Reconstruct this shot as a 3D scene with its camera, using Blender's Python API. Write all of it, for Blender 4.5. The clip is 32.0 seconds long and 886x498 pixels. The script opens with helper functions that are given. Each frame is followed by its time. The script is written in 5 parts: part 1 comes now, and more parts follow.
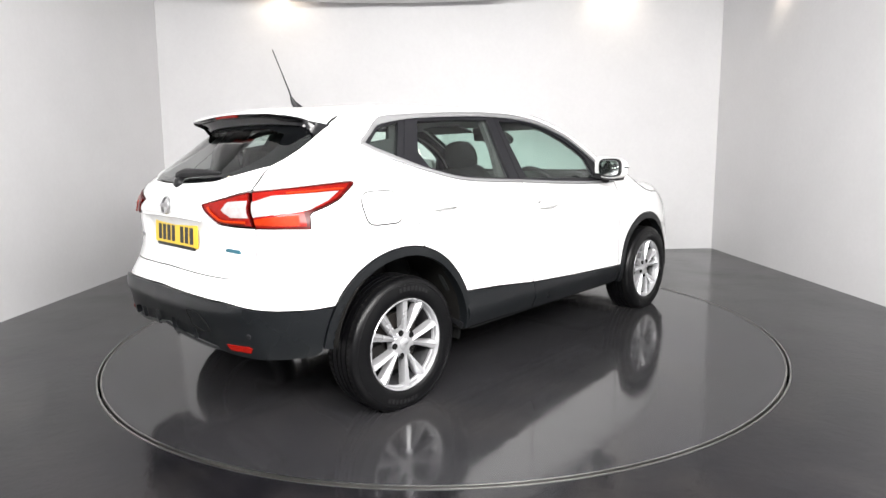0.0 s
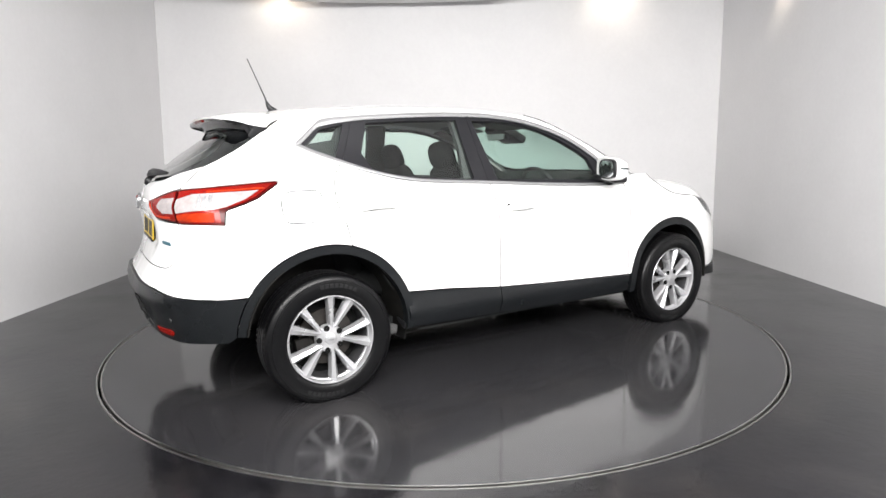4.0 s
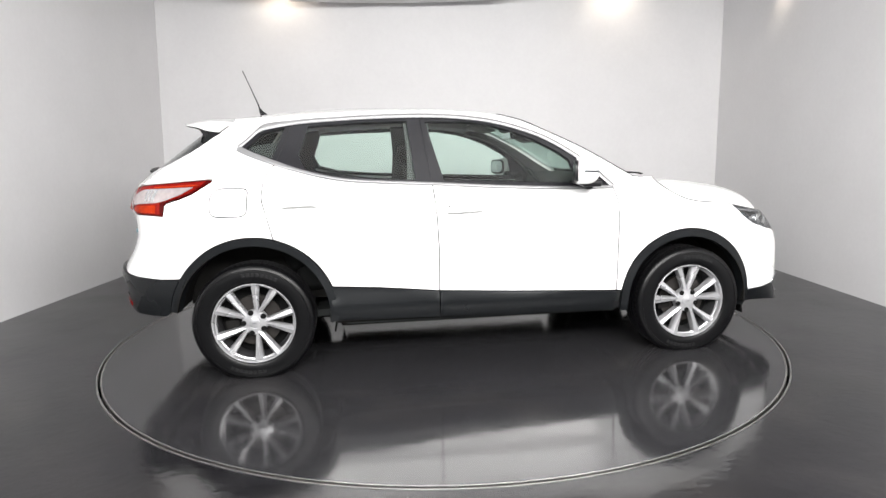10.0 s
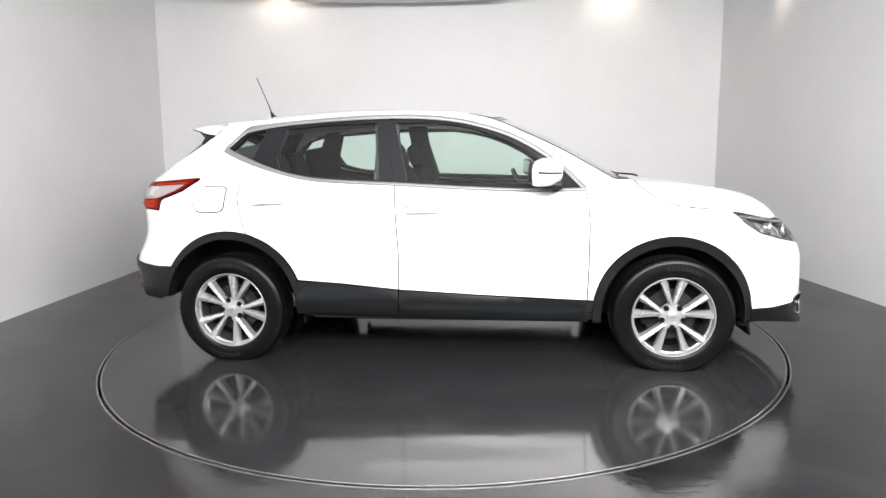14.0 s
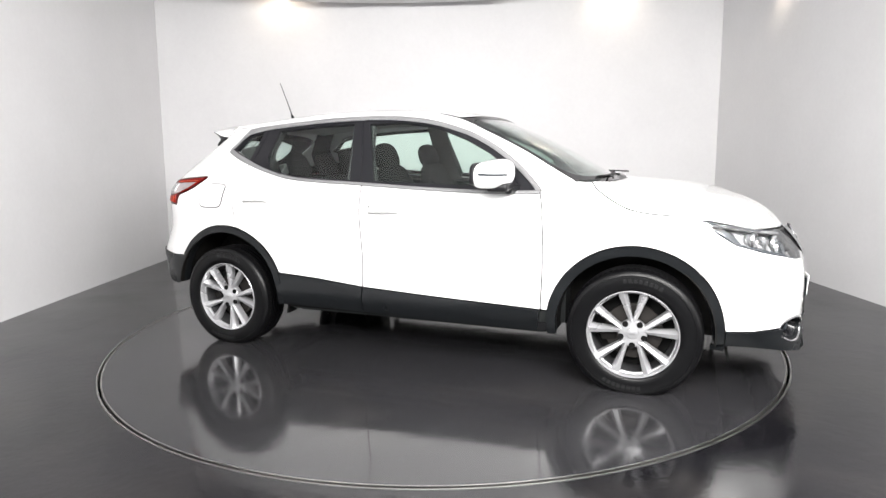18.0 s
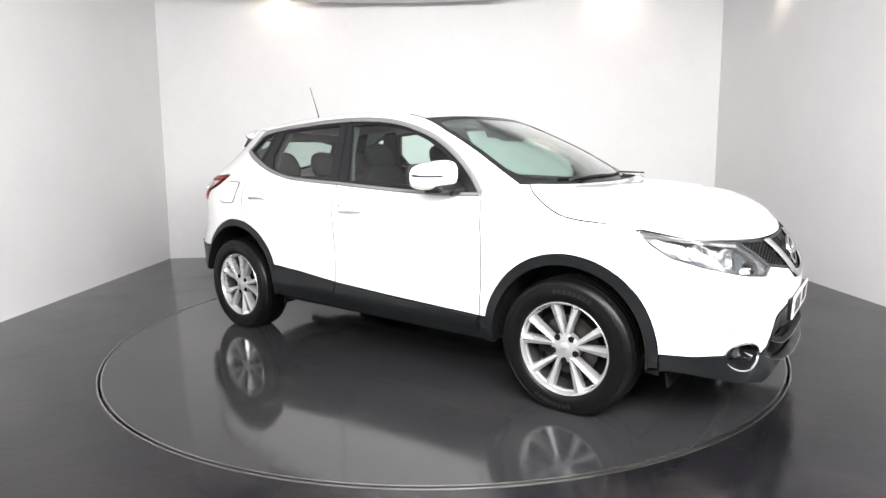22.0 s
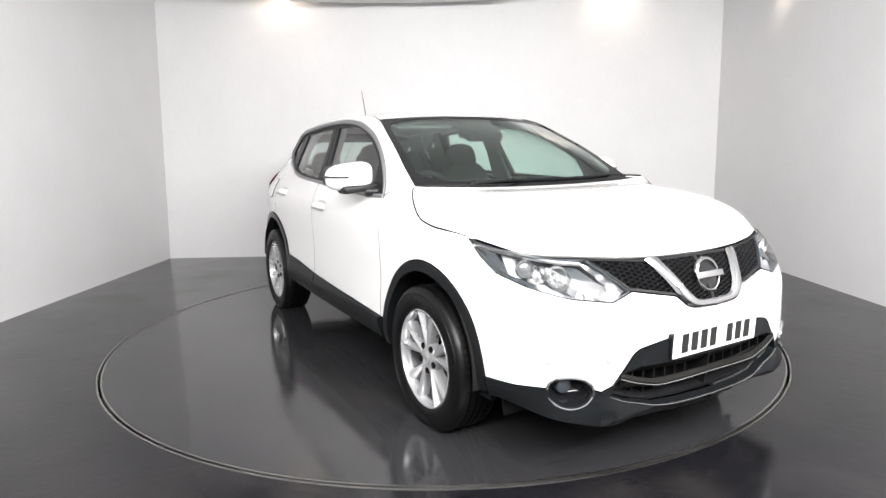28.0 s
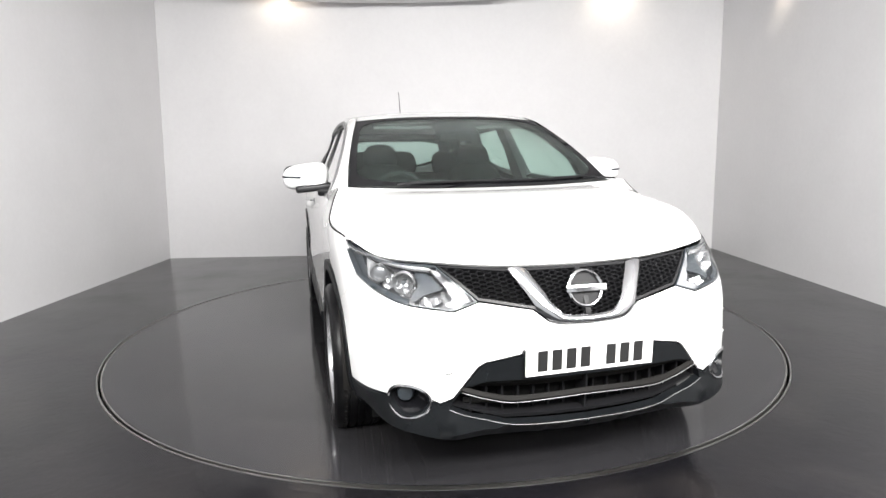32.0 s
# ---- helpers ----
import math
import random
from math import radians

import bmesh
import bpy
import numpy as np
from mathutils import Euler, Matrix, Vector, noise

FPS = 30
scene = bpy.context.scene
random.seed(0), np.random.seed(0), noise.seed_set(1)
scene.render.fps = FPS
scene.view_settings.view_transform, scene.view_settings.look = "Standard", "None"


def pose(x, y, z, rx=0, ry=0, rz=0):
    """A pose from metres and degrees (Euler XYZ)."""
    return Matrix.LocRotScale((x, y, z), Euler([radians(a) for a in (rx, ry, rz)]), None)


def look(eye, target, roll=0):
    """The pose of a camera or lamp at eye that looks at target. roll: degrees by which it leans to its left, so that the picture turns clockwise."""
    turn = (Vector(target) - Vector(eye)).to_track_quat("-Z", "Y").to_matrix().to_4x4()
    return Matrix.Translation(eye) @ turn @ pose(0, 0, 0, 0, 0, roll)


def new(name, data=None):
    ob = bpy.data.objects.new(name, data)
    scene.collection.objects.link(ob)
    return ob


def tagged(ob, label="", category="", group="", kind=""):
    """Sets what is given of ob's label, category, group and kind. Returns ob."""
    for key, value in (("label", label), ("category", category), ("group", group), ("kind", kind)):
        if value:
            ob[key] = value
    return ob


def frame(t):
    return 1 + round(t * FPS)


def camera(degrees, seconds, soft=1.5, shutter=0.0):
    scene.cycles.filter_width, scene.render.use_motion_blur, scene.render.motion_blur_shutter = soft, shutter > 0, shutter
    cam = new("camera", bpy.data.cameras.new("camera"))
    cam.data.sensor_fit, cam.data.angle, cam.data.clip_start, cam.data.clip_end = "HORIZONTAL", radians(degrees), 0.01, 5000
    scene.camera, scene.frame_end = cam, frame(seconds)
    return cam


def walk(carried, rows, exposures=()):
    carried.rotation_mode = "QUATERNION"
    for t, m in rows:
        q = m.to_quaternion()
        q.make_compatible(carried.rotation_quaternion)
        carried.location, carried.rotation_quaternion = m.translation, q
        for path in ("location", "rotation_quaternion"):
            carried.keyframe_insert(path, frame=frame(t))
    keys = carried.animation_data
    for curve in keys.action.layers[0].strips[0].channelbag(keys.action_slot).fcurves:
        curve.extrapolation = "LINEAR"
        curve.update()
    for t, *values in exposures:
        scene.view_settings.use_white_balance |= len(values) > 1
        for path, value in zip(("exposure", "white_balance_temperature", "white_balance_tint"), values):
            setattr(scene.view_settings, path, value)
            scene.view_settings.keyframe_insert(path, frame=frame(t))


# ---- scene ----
from mathutils.geometry import delaunay_2d_cdt
from mathutils.bvhtree import BVHTree

cam = camera(73.7, 32.0)
EYE = (0, -4.341, 1.2405)
VIEW = look(EYE, (0.01096, 0.59937, 0.47005), -1.059)
walk(cam, [(0, VIEW), (32, VIEW)], [(0, 0.06), (6, -0.06), (13, -0.14), (17, 0.06), (22, 0.12), (26, 0.10), (29, 0.03), (32, -0.03)])

# ---- world and light ----
world = bpy.data.worlds.new("world")
scene.world = world
world.use_nodes = True
world.node_tree.nodes["Background"].inputs[0].default_value = (0.8, 0.85, 0.9, 1)
world.node_tree.nodes["Background"].inputs[1].default_value = 0.05
CEILING_Z = 3.05


def area_lamp(name, place, target, sx, sy, watts, colour):
    data = bpy.data.lights.new(name, "AREA")
    data.shape, data.size, data.size_y, data.energy, data.color = "RECTANGLE", sx, sy, watts, colour
    ob = new(name, data)
    ob.matrix_world = look(place, target)
    return ob


def spot_lamp(name, place, target, watts, degrees, colour, blend=0.6):
    data = bpy.data.lights.new(name, "SPOT")
    data.energy, data.spot_size, data.spot_blend, data.color, data.shadow_soft_size = watts, radians(degrees), blend, colour, 0.03
    ob = new(name, data)
    ob.matrix_world = look(place, target)
    return ob


# fill lamp added behind the camera, unseen light banks over the stage, small warm downlights on the walls
area_lamp("front_fill", (0, -6.45, 1.6), (0, 0, 1.4), 6.6, 2.5, 70, (0.97, 0.99, 1.0))
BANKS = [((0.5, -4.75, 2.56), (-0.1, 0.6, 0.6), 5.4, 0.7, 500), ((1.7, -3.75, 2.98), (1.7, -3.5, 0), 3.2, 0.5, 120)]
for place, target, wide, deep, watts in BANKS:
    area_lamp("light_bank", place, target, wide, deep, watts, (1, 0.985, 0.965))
SPOTS = [((-1.89, 3.02, 3.38), (-1.89, 3.25, 2.6), 13.0), ((2.15, 3.06, 3.34), (2.15, 3.25, 2.6), 13.0), ((3.38, 1.95, 2.87), (3.50, 1.95, 2.2), 2.0)]
for place, target, watts in SPOTS:
    spot_lamp("spot_light", place, target, watts, 150, (1, 0.84, 0.66), 1.0)


# ---- materials ----
def nodes_of(name):
    m = bpy.data.materials.new(name)
    m.use_nodes = True
    t = m.node_tree
    return m, t, t.nodes["Principled BSDF"]


def surface(name, colour, rough=0.5, metal=0.0, coat=0.0, vary=0.06, grain=60.0, bump=0.0, spec=0.5, stain=0.0):
    """A plain material whose colour, gloss and relief vary at two scales."""
    m, t, b = nodes_of(name)
    N, L = t.nodes, t.links
    b.inputs["Metallic"].default_value = metal
    b.inputs["Coat Weight"].default_value, b.inputs["Coat Roughness"].default_value = coat, 0.04
    b.inputs["Specular IOR Level"].default_value = spec
    co = N.new("ShaderNodeTexCoord")
    fine, wide = N.new("ShaderNodeTexNoise"), N.new("ShaderNodeTexNoise")
    fine.inputs["Scale"].default_value, wide.inputs["Scale"].default_value = grain, 1.7
    fine.inputs["Detail"].default_value, wide.inputs["Detail"].default_value = 5, 6
    for n in (fine, wide):
        L.new(co.outputs["Object"], n.inputs["Vector"])
    mixed = N.new("ShaderNodeMath")
    mixed.operation = "MULTIPLY_ADD"
    mixed.inputs[1].default_value = 0.5
    L.new(fine.outputs["Fac"], mixed.inputs[0])
    L.new(wide.outputs["Fac"], mixed.inputs[2])
    ramp = N.new("ShaderNodeMapRange")
    ramp.inputs["From Min"].default_value, ramp.inputs["From Max"].default_value = 0.4, 1.1
    ramp.inputs["To Min"].default_value, ramp.inputs["To Max"].default_value = 1 - vary, 1 + vary
    L.new(mixed.outputs[0], ramp.inputs["Value"])
    scaled = N.new("ShaderNodeVectorMath")
    scaled.operation = "SCALE"
    scaled.inputs[0].default_value = colour
    L.new(ramp.outputs[0], scaled.inputs["Scale"])
    L.new(scaled.outputs[0], b.inputs["Base Color"])
    rr = N.new("ShaderNodeMapRange")
    rr.inputs["From Min"].default_value, rr.inputs["From Max"].default_value = 0.3, 0.7
    rr.inputs["To Min"].default_value, rr.inputs["To Max"].default_value = max(0.02, rough * (0.85 - stain)), min(1, rough * (1.15 + stain))
    L.new(wide.outputs["Fac"], rr.inputs["Value"])
    L.new(rr.outputs[0], b.inputs["Roughness"])
    if bump:
        bn = N.new("ShaderNodeBump")
        bn.inputs["Strength"].default_value, bn.inputs["Distance"].default_value = bump, 0.002
        L.new(fine.outputs["Fac"], bn.inputs["Height"])
        L.new(bn.outputs[0], b.inputs["Normal"])
    return m


def glass(name, tint, gloss=1.0, base=0.06):
    """Thin tinted sheet: it lets light through straight and mirrors by the angle."""
    m = bpy.data.materials.new(name)
    m.use_nodes = True
    N, L = m.node_tree.nodes, m.node_tree.links
    N.remove(N["Principled BSDF"])
    clear, shine, mix = N.new("ShaderNodeBsdfTransparent"), N.new("ShaderNodeBsdfGlossy"), N.new("ShaderNodeMixShader")
    clear.inputs[0].default_value = (*tint, 1)
    shine.inputs["Color"].default_value, shine.inputs["Roughness"].default_value = (gloss, gloss, gloss, 1), 0.02
    lw, power, lift = N.new("ShaderNodeLayerWeight"), N.new("ShaderNodeMath"), N.new("ShaderNodeMath")
    lw.inputs["Blend"].default_value = 0.5
    power.operation, lift.operation = "POWER", "MULTIPLY_ADD"
    power.inputs[1].default_value, lift.inputs[1].default_value, lift.inputs[2].default_value = 4.6, 1.3, base
    L.new(lw.outputs["Facing"], power.inputs[0])
    L.new(power.outputs[0], lift.inputs[0])
    L.new(lift.outputs[0], mix.inputs[0])
    L.new(clear.outputs[0], mix.inputs[1])
    L.new(shine.outputs[0], mix.inputs[2])
    L.new(mix.outputs[0], N["Material Output"].inputs[0])
    return m


M_WALL = surface("wall_paint", (0.70, 0.695, 0.702), 0.55, vary=0.045, grain=25, bump=0.15)
M_CEIL = surface("ceiling_paint", (0.80, 0.80, 0.81), 0.7, vary=0.03, grain=25, bump=0.1)
M_FLOOR = surface("floor_paint", (0.0062, 0.0060, 0.0073), 0.16, vary=0.22, grain=14, bump=0.04, stain=0.4, spec=0.39)
M_DISC = surface("turntable_paint", (0.0205, 0.0202, 0.0220), 0.10, vary=0.16, grain=14, bump=0.03, stain=0.3, spec=0.46)


def rippled(m, strength, scale=5.0):
    """Adds the slow unevenness of a rolled floor coat to a material's relief."""
    t = m.node_tree
    N, L = t.nodes, t.links
    b = N["Principled BSDF"]
    co, n, bump = N.new("ShaderNodeTexCoord"), N.new("ShaderNodeTexNoise"), N.new("ShaderNodeBump")
    n.inputs["Scale"].default_value, n.inputs["Detail"].default_value = scale, 2
    bump.inputs["Strength"].default_value, bump.inputs["Distance"].default_value = strength, 0.004
    L.new(co.outputs["Object"], n.inputs["Vector"])
    L.new(n.outputs["Fac"], bump.inputs["Height"])
    L.new(b.inputs["Normal"].links[0].from_socket, bump.inputs["Normal"])
    L.new(bump.outputs[0], b.inputs["Normal"])


def dusty_ring(m, r0, r1, colour, amount):
    """Pale tyre dirt in a broken band round the middle of the stage."""
    t = m.node_tree
    N, L = t.nodes, t.links
    b = N["Principled BSDF"]
    co, far, up, down, n, cut, mul, amt, mix = (N.new("ShaderNodeTexCoord"), N.new("ShaderNodeVectorMath"), N.new("ShaderNodeMapRange"), N.new("ShaderNodeMapRange"), N.new("ShaderNodeTexNoise"),
                                                N.new("ShaderNodeMapRange"), N.new("ShaderNodeMath"), N.new("ShaderNodeMath"), N.new("ShaderNodeMixRGB"))
    far.operation, mul.operation, amt.operation = "LENGTH", "MULTIPLY", "MULTIPLY"
    L.new(co.outputs["Object"], far.inputs[0])
    for k, e0, e1 in ((up, r0, r0 + 0.15), (down, r1, r1 - 0.2)):
        k.inputs["From Min"].default_value, k.inputs["From Max"].default_value = e0, e1
        L.new(far.outputs["Value"], k.inputs["Value"])
    n.inputs["Scale"].default_value, n.inputs["Detail"].default_value = 2.3, 8
    L.new(co.outputs["Object"], n.inputs["Vector"])
    cut.inputs["From Min"].default_value, cut.inputs["From Max"].default_value, cut.inputs["To Max"].default_value = 0.46, 0.70, amount
    L.new(n.outputs["Fac"], cut.inputs["Value"])
    L.new(up.outputs[0], mul.inputs[0])
    L.new(down.outputs[0], mul.inputs[1])
    L.new(mul.outputs[0], amt.inputs[0])
    L.new(cut.outputs[0], amt.inputs[1])
    L.new(amt.outputs[0], mix.inputs["Fac"])
    L.new(b.inputs["Base Color"].links[0].from_socket, mix.inputs["Color1"])
    mix.inputs["Color2"].default_value = (*colour, 1)
    L.new(mix.outputs[0], b.inputs["Base Color"])


rippled(M_FLOOR, 0.30)
rippled(M_FLOOR, 0.16, 26.0)
rippled(M_DISC, 0.22)
dusty_ring(M_FLOOR, 2.25, 3.0, (0.060, 0.054, 0.050), 0.22)
dusty_ring(M_DISC, 1.2, 2.1, (0.050, 0.046, 0.044), 0.25)
M_PIT = surface("pit_black", (0.005, 0.005, 0.005), 0.8, spec=0.1)
M_EDGE = surface("edge_metal", (0.42, 0.41, 0.40), 0.35, metal=1.0, vary=0.2)
M_WHITE = surface("white_paint", (0.75, 0.75, 0.747), 0.22, coat=0.8, vary=0.01, grain=200)
M_CLAD = surface("grey_black_plastic", (0.0056, 0.0064, 0.0073), 0.30, vary=0.15, grain=700, bump=0.08, spec=0.28)
M_BLACK = surface("satin_black", (0.009, 0.009, 0.010), 0.4, vary=0.1, spec=0.3)
M_BARS = surface("grille_black", (0.010, 0.010, 0.011), 0.35, vary=0.1, spec=0.34)
M_GLOSSBLACK = surface("gloss_black", (0.006, 0.006, 0.007), 0.12, vary=0.05, spec=0.35)
M_TRIM = surface("pillar_trim", (0.008, 0.008, 0.010), 0.35, vary=0.1, spec=0.3)
M_WINCHROME = surface("window_chrome", (0.20, 0.20, 0.204), 0.36, metal=0.3, vary=0.08)
M_CHROME = surface("chrome", (0.43, 0.43, 0.44), 0.10, metal=1.0, vary=0.05)
M_SATIN = surface("satin_chrome", (0.40, 0.40, 0.41), 0.3, metal=1.0, vary=0.08)
M_ALLOY = surface("alloy_silver", (0.445, 0.445, 0.457), 0.28, metal=0.62, vary=0.05, grain=300)
M_ALLOYDARK = surface("rim_barrel", (0.07, 0.07, 0.073), 0.42, metal=0.7, vary=0.3)
M_TYRE = surface("tyre_rubber", (0.0024, 0.0024, 0.0028), 0.34, spec=0.20, vary=0.25, grain=120, bump=0.25)
M_LETTER = surface("sidewall_relief", (0.0085, 0.0085, 0.009), 0.42, vary=0.1, spec=0.3)
M_TREAD = surface("worn_tread", (0.0042, 0.0040, 0.0038), 0.6, spec=0.14, vary=0.4, grain=60, bump=0.3)
M_RUST = surface("brake_disc", (0.022, 0.019, 0.017), 0.5, metal=0.5, vary=0.4, grain=40)
M_UNDER = surface("underbody", (0.006, 0.0055, 0.005), 0.7, vary=0.4, grain=20, bump=0.3, spec=0.15)
M_INNER = surface("dark_lining", (0.0115, 0.0130, 0.0130), 0.7, vary=0.2, grain=90, bump=0.2, spec=0.3)
M_SEAT = surface("seat_cloth", (0.0050, 0.0054, 0.0055), 0.85, vary=0.25, grain=400, bump=0.5, spec=0.2)
M_LINING = surface("light_lining", (0.42, 0.42, 0.41), 0.8, vary=0.05, grain=300, bump=0.2)
M_PILLAR = surface("pillar_lining", (0.034, 0.036, 0.035), 0.7, vary=0.06, grain=200)
M_RED = surface("red_lens", (0.165, 0.005, 0.003), 0.16, coat=0.08, vary=0.45, grain=45, bump=0.15, spec=0.12)
M_DEEPRED = surface("deep_red_lens", (0.05, 0.0012, 0.001), 0.2, vary=0.15, grain=90, spec=0.15)
M_ORANGE = surface("amber_red_lens", (0.30, 0.020, 0.003), 0.32, vary=0.8, grain=40, bump=0.3, spec=0.06)
M_CLEARLENS = surface("white_lens", (0.30, 0.265, 0.265), 0.18, metal=0.1, coat=0.4, vary=0.4, grain=45, bump=0.5)
M_LAMPGREY = surface("lamp_reflector", (0.53, 0.535, 0.545), 0.24, metal=0.85, vary=0.5, grain=35, bump=0.4)
M_LAMPMID = surface("lamp_facet", (0.29, 0.295, 0.305), 0.28, metal=0.7, vary=0.6, grain=30, bump=0.5, spec=0.4)
M_LAMPDARK = surface("lamp_housing", (0.030, 0.036, 0.042), 0.3, vary=0.2, spec=0.4)
M_BOWL = surface("projector_lens", (0.13, 0.135, 0.142), 0.06, metal=0.2, coat=1.0, vary=0.3, grain=30)
M_VISOR = surface("visor_cloth", (0.11, 0.115, 0.112), 0.8, vary=0.05, grain=300)
M_YELLOW = surface("yellow_plate", (0.62, 0.42, 0.02), 0.4, vary=0.03)
M_PLATE = surface("white_plate", (0.78, 0.78, 0.77), 0.4, vary=0.03)
M_INK = surface("plate_black", (0.012, 0.012, 0.012), 0.5)
M_BLUE = surface("blue_badge", (0.025, 0.11, 0.15), 0.3, metal=0.3)
M_GLOW, _t, _b = nodes_of("warm_lamp_glow")
_b.inputs["Emission Color"].default_value, _b.inputs["Emission Strength"].default_value = (1, 0.80, 0.56, 1), 7.0
M_MIRROR = surface("mirror_silver", (0.55, 0.58, 0.58), 0.02, metal=1.0, vary=0.0)
G_SIDE = glass("side_glass", (0.835, 0.945, 0.895), 1.0, 0.055)
G_REAR = glass("rear_glass", (0.62, 0.68, 0.66))
G_SCREEN = glass("windscreen_glass", (0.81, 0.92, 0.88), 1.0, 0.024)
G_LAMP = glass("lamp_cover", (0.96, 0.965, 0.97), 0.55, 0.05)


# ---- mesh helpers ----
def part(name, bm, material, parent=None, label="", crisp=38):
    me = bpy.data.meshes.new(name)
    bm.to_mesh(me)
    bm.free()
    me.polygons.foreach_set("use_smooth", [True] * len(me.polygons))
    me.set_sharp_from_angle(angle=radians(crisp))
    me.materials.append(material)
    ob = new(name, me)
    if parent:
        ob.parent = parent
    if label:
        ob["label"] = label
    return ob


def box_bm(x0, x1, y0, y1, z0, z1, bevel=0.0, segs=2):
    bm = bmesh.new()
    bmesh.ops.create_cube(bm, size=1)
    for v in bm.verts:
        v.co = ((x0 + x1) / 2 + v.co.x * (x1 - x0), (y0 + y1) / 2 + v.co.y * (y1 - y0), (z0 + z1) / 2 + v.co.z * (z1 - z0))
    if bevel:
        bmesh.ops.bevel(bm, geom=bm.edges[:], offset=bevel, segments=segs, profile=0.6, affect="EDGES", clamp_overlap=True)
    return bm


def join(*bms):
    """All the given meshes in the first."""
    for other in bms[1:]:
        tmp = bpy.data.meshes.new("tmp")
        other.to_mesh(tmp)
        other.free()
        bms[0].from_mesh(tmp)
        bpy.data.meshes.remove(tmp)
    return bms[0]


def moved(bm, m):
    bmesh.ops.transform(bm, matrix=m, verts=bm.verts)
    return bm


def mirrored(bm):
    bmesh.ops.scale(bm, vec=(1, -1, 1), verts=bm.verts)
    bmesh.ops.reverse_faces(bm, faces=bm.faces)
    return bm


def both(bm):
    """The mesh and its mirror image across the car's middle, as one."""
    bm = join(bm, mirrored(bm.copy()))
    bmesh.ops.remove_doubles(bm, verts=bm.verts, dist=0.0008)
    return bm


def rail(points, n=24):
    """A smooth curve of n+1 points through the given ones."""
    p = np.array(points, float)
    a = np.concatenate(([0], np.cumsum(np.linalg.norm(np.diff(p, axis=0), axis=1))))
    t = np.linspace(0, a[-1], n + 1)
    return np.stack([smooth(np.stack([a, p[:, k]], 1))(t) for k in range(p.shape[1])], 1)


def sheet(P, thick=0.0, flip=False):
    """A mesh from a grid of points, with a back and a rim where it has a thickness."""
    P = np.asarray(P, float)
    n, m = P.shape[:2]
    bm = bmesh.new()
    front = [[bm.verts.new(P[i, j]) for j in range(m)] for i in range(n)]
    def quads(v, turn):
        for i in range(n - 1):
            for j in range(m - 1):
                q = (v[i][j], v[i + 1][j], v[i + 1][j + 1], v[i][j + 1])
                bm.faces.new(q[::-1] if turn else q)
    quads(front, flip)
    if thick:
        du, dv = np.gradient(P, axis=0), np.gradient(P, axis=1)
        nn = np.cross(du, dv)
        nn /= np.linalg.norm(nn, axis=-1, keepdims=True) + 1e-9
        Q = P - nn * thick * (-1 if flip else 1)
        back = [[bm.verts.new(Q[i, j]) for j in range(m)] for i in range(n)]
        quads(back, not flip)
        loop = [(i, 0) for i in range(n)] + [(n - 1, j) for j in range(1, m)] + [(i, m - 1) for i in range(n - 2, -1, -1)] + [(0, j) for j in range(m - 2, 0, -1)]
        for (a, b), (c, d) in zip(loop, loop[1:] + loop[:1]):
            q = (front[a][b], back[a][b], back[c][d], front[c][d])
            bm.faces.new(q[::-1] if flip else q)
    return bm


def coons(low, high, left, right, n=20, m=24):
    """A patch between four border curves: low and high run along u, left and right along v."""
    lo, hi, le, ri = rail(low, n), rail(high, n), rail(left, m), rail(right, m)
    u, v = np.linspace(0, 1, n + 1)[:, None, None], np.linspace(0, 1, m + 1)[None, :, None]
    return ((1 - v) * lo[:, None] + v * hi[:, None] + (1 - u) * le[None] + u * ri[None]
            - ((1 - u) * (1 - v) * lo[0] + u * (1 - v) * lo[-1] + (1 - u) * v * hi[0] + u * v * hi[-1]))


def tube(points, r, seg=8, closed=False):
    """A round bar along points; r may be one radius or one for each point."""
    p = np.array(points, float)
    k = len(p)
    rs = np.full(k, r) if np.isscalar(r) else np.array(r, float)
    tan = np.gradient(p, axis=0) if not closed else np.roll(p, -1, 0) - np.roll(p, 1, 0)
    tan /= np.linalg.norm(tan, axis=1, keepdims=True)
    up = np.array([0, 0, 1.0]) if abs(tan[0][2]) < 0.9 else np.array([1.0, 0, 0])
    bm, rings = bmesh.new(), []
    for i in range(k):
        a = np.cross(tan[i], up)
        a /= np.linalg.norm(a)
        b = np.cross(a, tan[i])
        up = b
        rings.append([bm.verts.new(p[i] + rs[i] * (math.cos(f) * a + math.sin(f) * b)) for f in np.linspace(0, 2 * math.pi, seg, endpoint=False)])
    for i in range(k if closed else k - 1):
        A, B = rings[i], rings[(i + 1) % k]
        for j in range(seg):
            bm.faces.new((A[j], A[(j + 1) % seg], B[(j + 1) % seg], B[j]))
    if not closed:
        bm.faces.new(rings[0][::-1])
        bm.faces.new(rings[-1])
    bmesh.ops.recalc_face_normals(bm, faces=bm.faces)
    return bm


